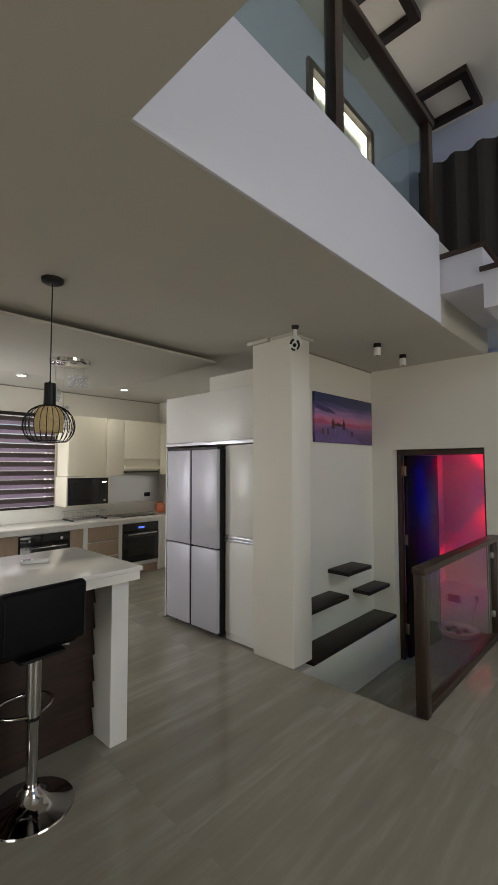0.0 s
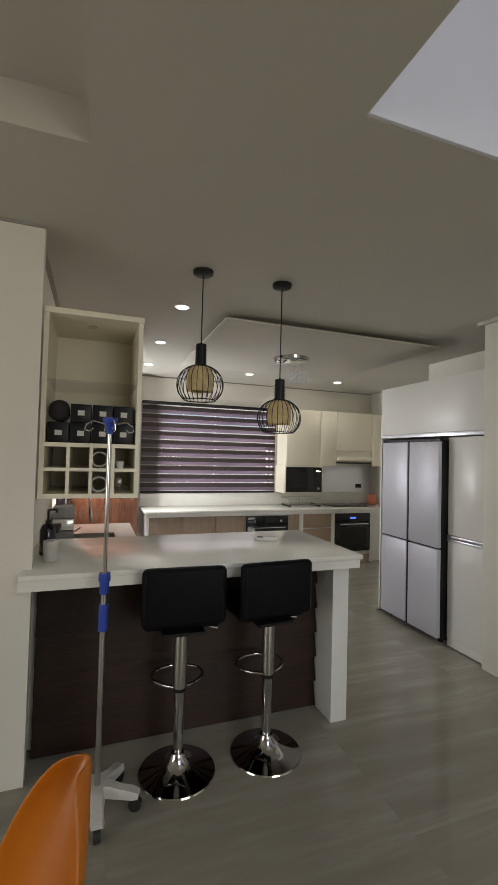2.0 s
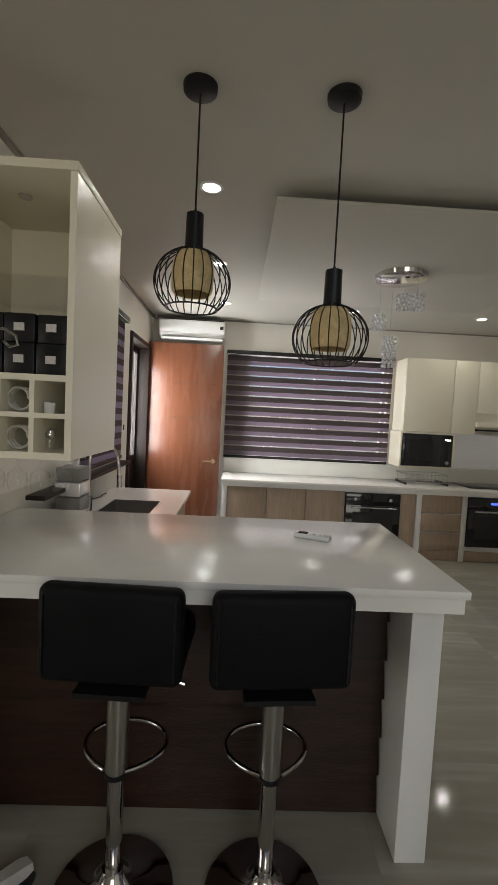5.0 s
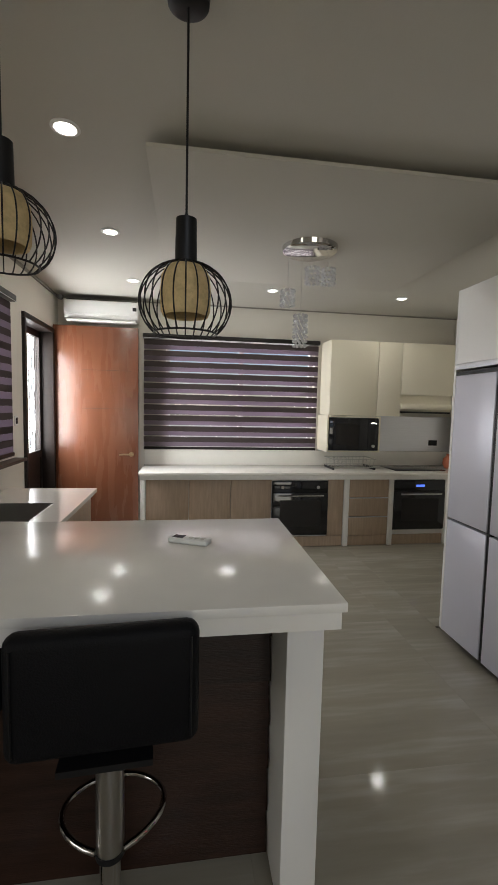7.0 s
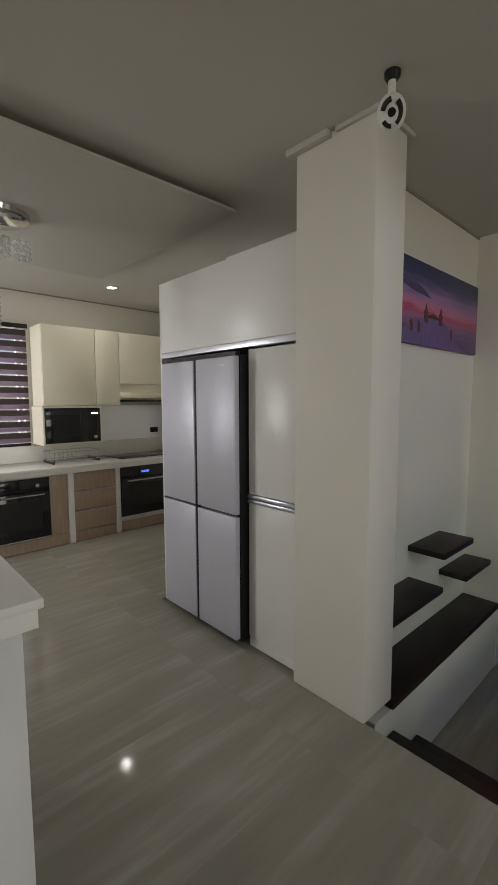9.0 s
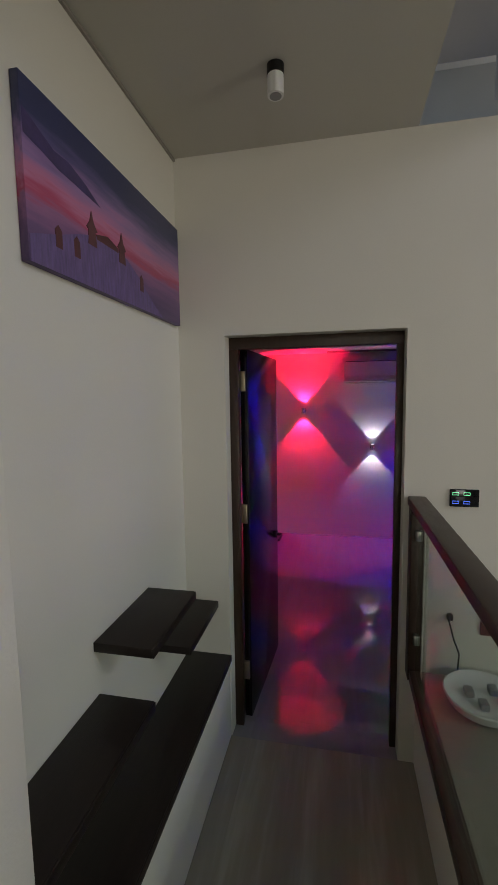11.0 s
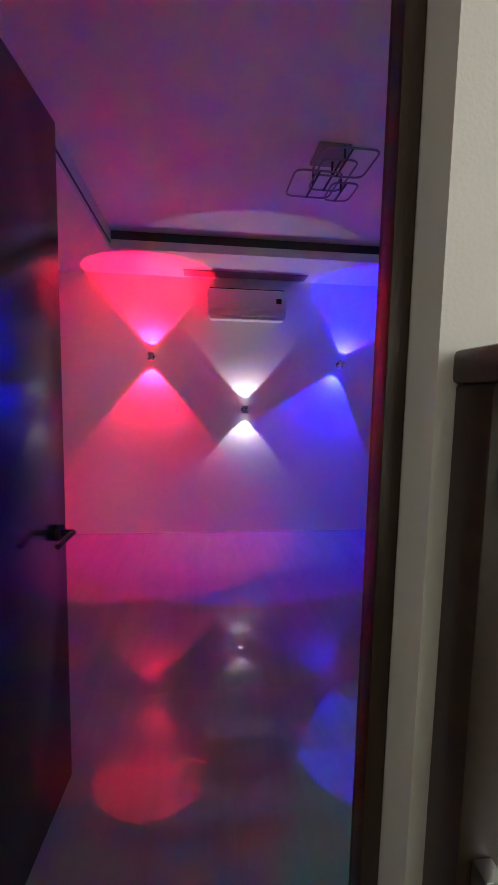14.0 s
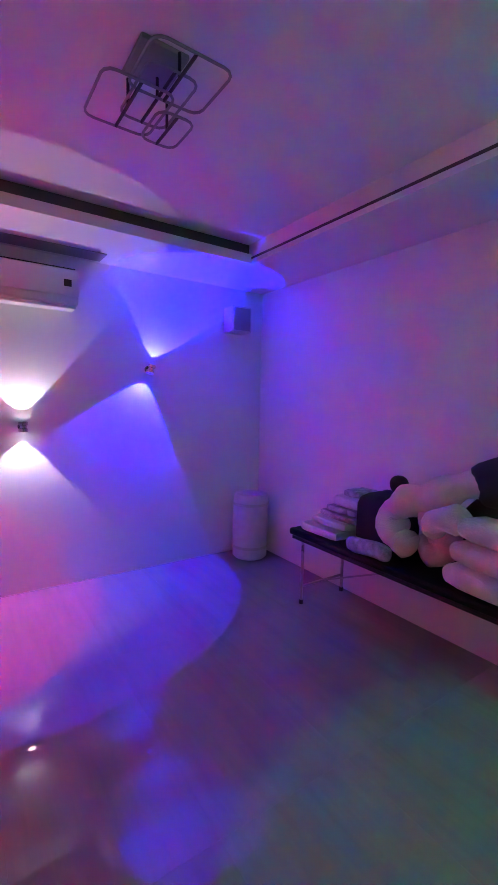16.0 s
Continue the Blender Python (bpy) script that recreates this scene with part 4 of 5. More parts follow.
part("bottle_body", lathe(bmesh.new(), [(0, 0.001), (0.038, 0.001), (0.04, 0.01), (0.04, 0.13), (0.03, 0.155), (0.014, 0.165), (0.014, 0.185), (0, 0.185)], 24, (-0.09, 2.9, BAR_Z)), BLACK_GLASS, bt)
part("pump", tube(bmesh.new(), [(-0.09, 2.9, BAR_Z + 0.18), (-0.09, 2.9, BAR_Z + 0.235), (-0.05, 2.88, BAR_Z + 0.24), (-0.045, 2.878, BAR_Z + 0.225)], 0.007), BLACK, bt)
tr = thing("paper_roll", "short white paper roll on the bar", "paper roll", (-0.06, 2.74, BAR_Z))
part("roll", lathe(bmesh.new(), [(0.012, 0.001), (0.034, 0.001), (0.036, 0.006), (0.036, 0.1), (0.034, 0.104), (0.012, 0.104), (0.012, 0.001)], 28, (-0.06, 2.74, BAR_Z)), DULL_WHITE, tr)
rc = thing("remote_control", "white air-conditioner remote lying on the bar", "remote control", (0, 0, 0), world_space=False)
part("shell", bx(-0.075, -0.024, 0.001, 0.075, 0.024, 0.02, bev=0.006, seg=3), WHITE_PLASTIC, rc)
part("screen", bx(-0.06, -0.016, 0.0202, -0.02, 0.016, 0.0212), BLACK_GLASS, rc)
for k in range(3):
    part("button", bx(0.0 + k * 0.022, -0.008, 0.0202, 0.014 + k * 0.022, 0.008, 0.0222), DULL_WHITE, rc)
rc.matrix_basis = pose(1.21, 3.0, BAR_Z, 0, 0, -24)

# ---- windows, blinds and doors of the kitchen ----
w = thing("window_1", "kitchen window behind zebra blinds", "window", (1.74, 6.5, 1.0), kind="structure")
b = bmesh.new()
for a in ((0.97, 1.0, 2.68, 1.04), (0.97, 2.2, 2.68, 2.24), (0.97, 1.04, 1.01, 2.2), (2.64, 1.04, 2.68, 2.2), (1.8, 1.04, 1.85, 2.2)):
    box(b, a[0], 6.5, a[1], a[2], 6.55, a[3])
part("window_frame", b, WHITE_PLASTIC, w)
for x0, x1 in ((1.01, 1.8), (1.85, 2.64)):
    p = part("pane", bx(x0, 6.52, 1.04, x1, 6.526, 2.2), GLASS, w)
    p.visible_shadow = False
w = thing("window_2", "sink window behind zebra blinds", "window", (-0.25, 4.6, 1.08), kind="structure")
b = bmesh.new()
for a in ((4.1, 1.08, 5.07, 1.12), (4.1, 2.22, 5.07, 2.26), (4.1, 1.12, 4.14, 2.22), (5.03, 1.12, 5.07, 2.22)):
    box(b, -0.3, a[0], a[1], -0.25, a[2], a[3])
part("window_frame", b, WHITE_PLASTIC, w)
p = part("pane", bx(-0.28, 4.14, 1.12, -0.274, 5.03, 2.22), GLASS, w)
p.visible_shadow = False


def zebra(name, label, axis, plane, a0, a1, z0, z1, bands, group, closed=0.95):
    t = thing(name, label, "blind", ((a0 + a1) / 2, plane, z0) if axis == "y" else (plane, (a0 + a1) / 2, z0), group)

    def put(p0, p1, r0, r1, d0, d1, bev=0.0):
        if axis == "y":
            return bx(p0, plane - d1, r0, p1, plane - d0, r1, bev=bev)
        return bx(plane + d0, p0, r0, plane + d1, p1, r1, bev=bev)
    part("cassette", put(a0 - 0.01, a1 + 0.01, z1 - 0.05, z1, 0.002, 0.075, 0.008), DARK_METAL, t, "dark blind cassette with a pale edge")
    part("cassette_edge", put(a0, a1, z1 - 0.052, z1 - 0.048, 0.076, 0.08), ALU, t)
    step = (z1 - 0.05 - z0 - 0.03) / bands
    for i in range(bands):
        zt = z1 - 0.05 - i * step
        part("band", put(a0, a1, zt - step * 0.56, zt - step * 0.06, 0.03, 0.032), BLIND_DARK, t, "opaque brown band")
        part("sheer_band", put(a0, a1, zt - step * closed, zt - step * 0.565, 0.03, 0.0315), BLIND_SHEER, t, "sheer purple-grey band")
    part("bottom_bar", put(a0, a1, z0, z0 + 0.03, 0.02, 0.042, 0.004), DARK_METAL, t)


zebra("zebra_blind", "brown and purple zebra blind drawn over the kitchen window", "y", 6.42, 0.73, 2.712, 0.99, 2.26, 10, "zebra blinds")
zebra("zebra_blind", "brown zebra blind drawn over the sink window", "x", -0.17, 4.06, 5.06, 1.06, 2.29, 11, "zebra blinds", 1.058)
ws = thing("wall_switch", "small black switch on the white wall by the outer door", "switch", (-0.168, 5.2, 1.33))
part("plate", bx(-0.169, 5.17, 1.29, -0.16, 5.225, 1.37, bev=0.003), WHITE_PLASTIC, ws)
part("rocker", bx(-0.1595, 5.182, 1.305, -0.154, 5.213, 1.355, bev=0.002), BLACK, ws, "black rocker")
lg = thing("window_ledge", "dark window ledge with small things on it", "ledge", (-0.12, 4.5, 1.04), kind="structure")
part("board", bx(-0.168, 3.4, 1.01, -0.07, 5.16, 1.035, bev=0.003), ESPRESSO, lg)
# outer doorway
d1 = thing("door_1", "dark wooden outer doorway standing open to daylight", "doorway", (-0.24, 5.78, 0), kind="structure")
b = bmesh.new()
for y0, y1, z0, z1 in ((5.372, 5.42, 0, 2.19), (6.15, 6.198, 0, 2.19), (5.372, 6.198, 2.19, 2.238)):
    box(b, -0.33, y0, z0, -0.145, y1, z1, bev=0.004)
part("door_frame", b, ESPRESSO, d1)
sd = thing("screen_door", "closed dark security door with a bright barred upper pane", "door", (-0.28, 5.78, 0))
b = bmesh.new()
for y0, y1, z0, z1 in ((5.422, 5.47, 0.005, 2.185), (6.1, 6.148, 0.005, 2.185), (5.47, 6.1, 2.12, 2.185), (5.47, 6.1, 0.93, 1.0), (5.47, 6.1, 0.005, 0.1)):
    box(b, -0.3, y0, z0, -0.265, y1, z1)
part("door_frame", b, ESPRESSO, sd)
part("lower_panel", bx(-0.292, 5.47, 0.1, -0.274, 6.1, 0.93), ESPRESSO, sd)
for k in range(9):
    y = 5.51 + k * 0.0685
    pts = [(-0.282, y + 0.012 * math.sin(q * 1.1), 1.0 + q * 0.07) for q in range(17)]
    part("bar", tube(bmesh.new(), pts, 0.004, 6), DARK_METAL, sd, "thin wavy iron bar")
od = thing("wooden_door", "reddish mahogany door leaf swung open against the wall", "door", (-0.16, 6.22, 0))
part("leaf", bx(-0.16, 6.2, 0.006, 0.69, 6.24, 2.28, bev=0.003), MAHOGANY, od)
for z in (0.45, 1.25, 1.85):
    part("hinge", bx(-0.175, 6.188, z, -0.15, 6.2, z + 0.1), STEEL, od)
part("groove", bx(0.12, 6.198, 1.83, 0.62, 6.2005, 1.834), ESPRESSO, od)
part("groove", bx(0.12, 6.198, 1.43, 0.62, 6.2005, 1.434), ESPRESSO, od)
hnd = bmesh.new()
cyl(hnd, (0.62, 6.2, 0.95), (0.62, 6.15, 0.95), 0.012)
tube(hnd, [(0.62, 6.155, 0.95), (0.56, 6.15, 0.953), (0.5, 6.152, 0.948)], 0.009)
cyl(hnd, (0.62, 6.2, 0.95), (0.62, 6.192, 0.95), 0.026)
part("handle", hnd, BRASS, od, "brass lever handle")
part("door_stop", cyl(bmesh.new(), (0.1, 6.2, 0.25), (0.1, 6.16, 0.25), 0.014), STEEL, od)


def split_ac(axis, a0, a1, plane, z0, z1, label):
    """A wall air conditioner across x (axis 'y': on a wall y=plane, facing -y) or across y (facing -x)."""
    t = thing("air_conditioner", label, "air conditioner", ((a0 + a1) / 2, plane, z0) if axis == "y" else (plane, (a0 + a1) / 2, z0))

    def put(p0, p1, d0, d1, r0, r1, bev=0.0, seg=3):
        return bx(p0, plane - d1, r0, p1, plane - d0, r1, bev=bev, seg=seg) if axis == "y" else bx(plane - d1, p0, r0, plane - d0, p1, r1, bev=bev, seg=seg)
    h = z1 - z0
    part("body", put(a0, a1, 0.0, 0.2, z0 + 0.03, z1, 0.02), WHITE_PLASTIC, t)
    part("front_panel", put(a0 + 0.004, a1 - 0.004, 0.2, 0.212, z0 + h * 0.32, z1 - 0.012, 0.005), WHITE_PLASTIC, t)
    part("vent_flap", put(a0 + 0.03, a1 - 0.03, 0.12, 0.235, z0 - 0.004, z0 + 0.018, 0.006), WHITE_PLASTIC, t, "lower louvre flap")
    part("intake_slot", put(a0 + 0.02, a1 - 0.02, 0.03, 0.19, z1 + 0.0005, z1 + 0.006), BLACK, t)
    q = (a1 - 0.06, a1 - 0.02) if axis == "y" else (a0 + 0.05, a0 + 0.1)
    part("display", put(q[0], q[1], 0.2125, 0.2145, z0 + h * 0.55, z0 + h * 0.72), BLACK, t)


split_ac("y", -0.06, 0.69, 6.42, 2.33, 2.55, "white split air conditioner above the mahogany door")

# ---- ceiling fittings ----


def downlight(x, y, z=CEIL, watts=1.8):
    t = thing("downlight", "small round recessed ceiling downlight, lit", "downlight", (x, y, z), "kitchen downlights")
    part("trim_ring", lathe(bmesh.new(), [(0.042, -0.001), (0.058, -0.001), (0.06, -0.006), (0.045, -0.009), (0.042, -0.001)], 28, (x, y, z)), WHITE_PLASTIC, t)
    part("diffuser", cyl(bmesh.new(), (x, y, z - 0.0065), (x, y, z - 0.001), 0.041), LED, t, "glowing diffuser")
    lamp("downlight_light", "AREA", pose(x, y, z - 0.012), watts, (1, 0.96, 0.88), disk=0.08)


for x, y in ((0.69, 3.44), (0.69, 4.51), (0.705, 5.62), (2.01, 5.66), (3.335, 5.66)):
    downlight(x, y)
for x, y in ((3.66, 2.06), (4.18, 2.06)):
    t = thing("surface_spot", "small black and white cylinder ceiling spot, off", "ceiling spot", (x, y, CEIL), "hall ceiling spots")
    part("cap", cyl(bmesh.new(), (x, y, CEIL - 0.035), (x, y, CEIL - 0.001), 0.032), BLACK, t, "black mounting cap")
    part("barrel", cyl(bmesh.new(), (x, y, CEIL - 0.105), (x, y, CEIL - 0.036), 0.03), WHITE_PLASTIC, t)
    part("lens", cyl(bmesh.new(), (x, y, CEIL - 0.107), (x, y, CEIL - 0.1055), 0.022), GREY_PLASTIC, t)
# crystal fitting on the panel
PZ = 2.55
cx, cy = 2.0, 4.36
cn = thing("chandelier", "chrome ceiling fitting with hanging crystal cages, off", "chandelier", (cx, cy, PZ))
part("ceiling_plate", lathe(bmesh.new(), [(0, -0.04), (0.16, -0.039), (0.18, -0.028), (0.186, -0.001), (0, -0.001)], 40, (cx, cy, PZ)), CHROME, cn, "polished chrome plate")
random.seed(7)
for k, (dx, dy, dz) in enumerate(((-0.15, -0.03, 0.29), (0.0, -0.08, 0.15), (0.14, 0.02, 0.12), (-0.04, 0.04, 0.43), (-0.04, 0.04, 0.54))):
    d = part("cord", cyl(bmesh.new(), (cx + dx, cy + dy, PZ - dz), (cx + dx, cy + dy, PZ - 0.03), 0.0015, n=6), STEEL, cn)
    b = bmesh.new()
    for r in range(4):
        for q in range(9):
            a = 2 * math.pi * (q + 0.5 * (r % 2)) / 9
            m = Matrix.Translation((cx + dx + 0.042 * math.cos(a), cy + dy + 0.042 * math.sin(a), PZ - dz - 0.012 - r * 0.03))
            bmesh.ops.create_icosphere(b, subdivisions=1, radius=0.013, matrix=m)
    part("crystal_cage", b, CRYSTAL, cn, "cage of faceted crystals")
# dome camera over the column
SCX, SCY, SCZ = 2.786, 2.286, CEIL - 0.135
sc = thing("security_camera", "white and black pan-tilt camera hanging from the ceiling", "camera", (SCX, SCY, CEIL))
part("mount", lathe(bmesh.new(), [(0, -0.03), (0.018, -0.03), (0.027, -0.018), (0.029, -0.001), (0, -0.001)], 24, (SCX, SCY, CEIL)), BLACK, sc, "black ceiling mount")
part("neck", tube(bmesh.new(), [(SCX, SCY, CEIL - 0.028), (SCX + 0.002, SCY + 0.002, CEIL - 0.06), (SCX, SCY, CEIL - 0.09)], 0.014, 12), WHITE_PLASTIC, sc)
b = bmesh.new()
bmesh.ops.create_uvsphere(b, u_segments=28, v_segments=18, radius=0.05, matrix=Matrix.Translation((SCX, SCY, SCZ)) @ Matrix.Diagonal((1, 1, 1.25, 1)))
part("head", b, WHITE_PLASTIC, sc)
FACE = Vector((-0.75, -0.45, -0.48)).normalized()
SIDE = FACE.cross(Vector((0, 0, 1))).normalized()
RISE = SIDE.cross(FACE)
for a0, a1 in ((0.2, 1.5), (2.2, 4.2), (4.7, 5.7)):
    pts = [Vector((SCX, SCY, SCZ)) + FACE * 0.042 + SIDE * 0.03 * math.cos(a) + RISE * 0.038 * math.sin(a) for a in [a0 + (a1 - a0) * k / 8 for k in range(9)]]
    part("lens_band", tube(bmesh.new(), pts, 0.009), BLACK, sc, "black segment of the lamp ring")
c = Vector((SCX, SCY, SCZ))
part("lens", cyl(bmesh.new(), c + FACE * 0.045, c + FACE * 0.058, 0.014), BLACK_GLASS, sc)
sm = thing("corner_camera", "small dark camera in the kitchen ceiling corner", "camera", (-0.1, 6.35, CEIL))
part("housing", lathe(bmesh.new(), [(0, -0.05), (0.02, -0.045), (0.03, -0.02), (0.03, -0.001), (0, -0.001)], 20, (-0.12, 6.34, CEIL)), GREY_PLASTIC, sm)

# ---- hall niche ----
pic = thing("canvas_picture", "canvas print of a pier at purple dusk", "picture", (4.08, 2.64, 1.79))
part("canvas", bx(3.53, 2.628, 1.778, 4.64, 2.654, 2.25, bev=0.002), PICTURE, pic)


def flat_print(name, outline, material, label, depth=0.0015):
    """A thin printed shape lying on the canvas face."""
    q = bmesh.new()
    front = [q.verts.new((x, 2.628 - depth, z)) for x, z in outline]
    back = [q.verts.new((x, 2.628, z)) for x, z in outline]
    q.faces.new(front)
    q.faces.new(list(reversed(back)))
    for k in range(len(outline)):
        n = (k + 1) % len(outline)
        q.faces.new((front[k], back[k], back[n], front[n]))
    part(name, q, material, pic, label)


PIER = mat("pier_violet", (0.14, 0.09, 0.24), 0.5, var=0.4, scale=14, stretch=(6, 1, 1))
CLOUD = mat("cloud_violet", (0.06, 0.04, 0.13), 0.5, var=0.3, scale=20)
SPIRE = mat("spire_brown", (0.1, 0.03, 0.035), 0.5, var=0.3, scale=30)
flat_print("pier_print", [(3.535, 1.779), (4.42, 1.779), (4.3, 1.83), (4.18, 1.9), (4.08, 1.942), (3.98, 1.958), (3.86, 1.954), (3.76, 1.925), (3.66, 1.888), (3.535, 1.85)], PIER, "violet pier shape")
flat_print("cloud_print", [(3.535, 2.1), (3.6, 2.09), (3.68, 2.075), (3.76, 2.07), (3.9, 2.06), (3.82, 2.095), (3.73, 2.12), (3.66, 2.118), (3.6, 2.14), (3.535, 2.165)], CLOUD, "dark drifting cloud shape", 0.001)
for x in (3.84, 4.04):
    flat_print("spire_print", [(x - 0.026, 1.915), (x + 0.026, 1.915), (x + 0.02, 1.962), (x + 0.032, 1.968), (x + 0.012, 1.99), (x, 2.025), (x - 0.012, 1.99), (x - 0.032, 1.968), (x - 0.02, 1.962)], SPIRE, "brown pavilion shape", 0.0025)
flat_print("gate_print", [(3.866, 1.945), (4.014, 1.945), (4.014, 1.96), (3.94, 1.978), (3.866, 1.96)], SPIRE, "brown gate shape", 0.002)
for x in (3.66, 3.75, 4.2):
    flat_print("post_print", [(x - 0.016, 1.85), (x + 0.016, 1.85), (x + 0.016, 1.9), (x, 1.915), (x - 0.016, 1.9)], SPIRE, "dark post shape", 0.002)


def slab_shelf(name, label, cat, x0, x1, y0, y1, z0, z1, group=""):
    t = thing(name, label, cat, ((x0 + x1) / 2, y1, z0), group)
    part("board", bx(x0, y0 + 0.006, z0, x1, y1, z1, bev=0.002), ESPRESSO, t)
    part("front_edge", bx(x0, y0, z0 - 0.001, x1, y0 + 0.0055, z1 - 0.001, bev=0.002), ESPRESSO, t)


SHELF = "dark wood floating shelf on the white niche wall"
slab_shelf("floating_shelf", SHELF, "shelf", 3.757, 4.2, 2.43, 2.654, 0.535, 0.57, "niche shelves")
slab_shelf("floating_shelf", SHELF, "shelf", 4.22, 4.677, 2.47, 2.654, 0.255, 0.29, "niche shelves")
slab_shelf("floating_shelf", SHELF, "shelf", 3.15, 3.78, 2.44, 2.654, 0.33, 0.365, "niche shelves")
slab_shelf("bench_seat", "long dark wood bench slab on a white base", "bench", 3.147, 4.678, 2.4, 2.654, -0.054, -0.02)

# ---- railing of the sunken entry ----
ra = thing("railing", "dark wood railing with a glass pane round the stair", "railing", (3.8, 1.45, 0))
part("post", bx(2.93, 1.412, 0, 3.0, 1.484, 0.9, bev=0.004), RAIL_WOOD, ra, "square dark newel post")
part("post", bx(4.6, 1.42, 0, 4.678, 1.484, 0.87, bev=0.004), RAIL_WOOD, ra, "square dark end post")
part("handrail", bx(2.92, 1.405, 0.87, 4.678, 1.492, 0.915, bev=0.008), RAIL_WOOD, ra)
part("bottom_rail", bx(3.001, 1.42, 0.0, 4.599, 1.478, 0.055, bev=0.004), RAIL_WOOD, ra)
g = part("glass_pane", bx(3.03, 1.444, 0.07, 4.57, 1.454, 0.85), GLASS_GREEN, ra, "clear tempered glass")
for x in (3.005, 4.57):
    for z in (0.2, 0.72):
        part("clip", bx(x, 1.436, z, x + 0.03, 1.464, z + 0.05, bev=0.003), STEEL, ra)
sw = thing("touch_switch", "black glass touch switch with lit rings on the wall", "switch", (4.678, 1.24, 0.91))
part("plate", bx(4.668, 1.17, 0.87, 4.679, 1.3, 0.955, bev=0.003), BLACK_GLASS, sw)
for k, m in enumerate((GREEN_LED, BLUE_LED)):
    for y in (1.275, 1.225):
        z = 0.934 - k * 0.042
        part("light_ring", tube(bmesh.new(), [(4.6675, y - 0.014, z - 0.006), (4.6675, y + 0.014, z - 0.006), (4.6675, y + 0.014, z + 0.006), (4.6675, y - 0.014, z + 0.006)], 0.0015, 5, True), m, sw)
for y in (1.08,):
    so = thing("wall_socket", "brown wall socket low on the white wall", "socket", (4.678, y, 0.26))
    part("plate", bx(4.67, y - 0.06, 0.23, 4.679, y + 0.06, 0.3, bev=0.003), mat("brown_plate", (0.16, 0.05, 0.04), 0.4), so)
rv = thing("clay_plate_ornament", "round white disc with grey blocks lying by the wall", "ornament", (4.5, 1.2, 0))
part("disc", lathe(bmesh.new(), [(0, 0.03), (0.1, 0.032), (0.15, 0.045), (0.17, 0.06), (0.175, 0.055), (0.15, 0.01), (0.1, 0.001), (0, 0.001)], 40, (4.48, 1.17, 0)), WHITE_PLASTIC, rv)
for dx, dy in ((-0.06, 0.02), (0.02, 0.06), (0.05, -0.05), (-0.03, -0.07)):
    part("block", bx(4.48 + dx - 0.025, 1.17 + dy - 0.018, 0.031, 4.48 + dx + 0.025, 1.17 + dy + 0.018, 0.06, bev=0.003), GREY_PLASTIC, rv)
cb = thing("loose_cable", "thin dark cable with a red plug hanging from the wall", "cable", (4.66, 1.25, 0.06))
part("wire", tube(bmesh.new(), [(4.665, 1.29, 0.33), (4.64, 1.29, 0.3), (4.63, 1.27, 0.22), (4.64, 1.24, 0.14), (4.62, 1.25, 0.07)], 0.004), BLACK, cb)
part("plug", bx(4.65, 1.268, 0.3, 4.679, 1.296, 0.33, bev=0.006), RAIL_WOOD, cb, "dull red-brown plug")

# ---- dark door to the lower room ----
d2 = thing("door_2", "dark-stained wooden door frame set in the white wall", "door frame", (4.77, 1.95, LOW), kind="structure")
b = bmesh.new()
for y0, y1, z0, z1 in ((2.375, 2.405, LOW, 1.68), (1.51, 1.527, LOW, 1.68), (1.51, 2.405, 1.68, 1.723)):
    box(b, 4.806, y0, z0, 4.853, y1, z1)
part("door_frame", b, FRAME_WOOD, d2)
b = bmesh.new()
for y0, y1, z0, z1 in ((2.358, 2.405, LOW, 1.662), (1.51, 1.543, LOW, 1.662), (1.51, 2.405, 1.662, 1.723)):
    box(b, 4.764, y0, z0, 4.8055, y1, z1, bev=0.002)
part("door_stop", b, FRAME_WOOD, d2, "proud stop of the dark frame")
dl = thing("interior_door", "dark veneered door leaf standing open into the room", "door", (0, 0, 0), world_space=False)
part("leaf", bx(0, -0.04, 0.006, 0.76, 0, 2.18, bev=0.002), DOOR_DARK, dl)
for z in (0.25, 1.2, 1.95):
    part("hinge", bx(-0.016, -0.03, z, 0.004, 0.012, z + 0.11, bev=0.002), BRASS, dl, "dull brass butt hinge")
b = bmesh.new()
for s in (1, -1):
    y = 0.0 if s > 0 else -0.04
    cyl(b, (0.695, y, 0.915), (0.695, y + s * 0.012, 0.915), 0.026)
    cyl(b, (0.695, y, 0.915), (0.695, y + s * 0.05, 0.915), 0.01)
    tube(b, [(0.695, y + s * 0.048, 0.915), (0.64, y + s * 0.052, 0.92), (0.57, y + s * 0.048, 0.912)], 0.009)
part("handle", b, DARK_METAL, dl, "dark lever handle")
dl.matrix_basis = pose(4.842, 2.362, LOW, 0, 0, -4.0)

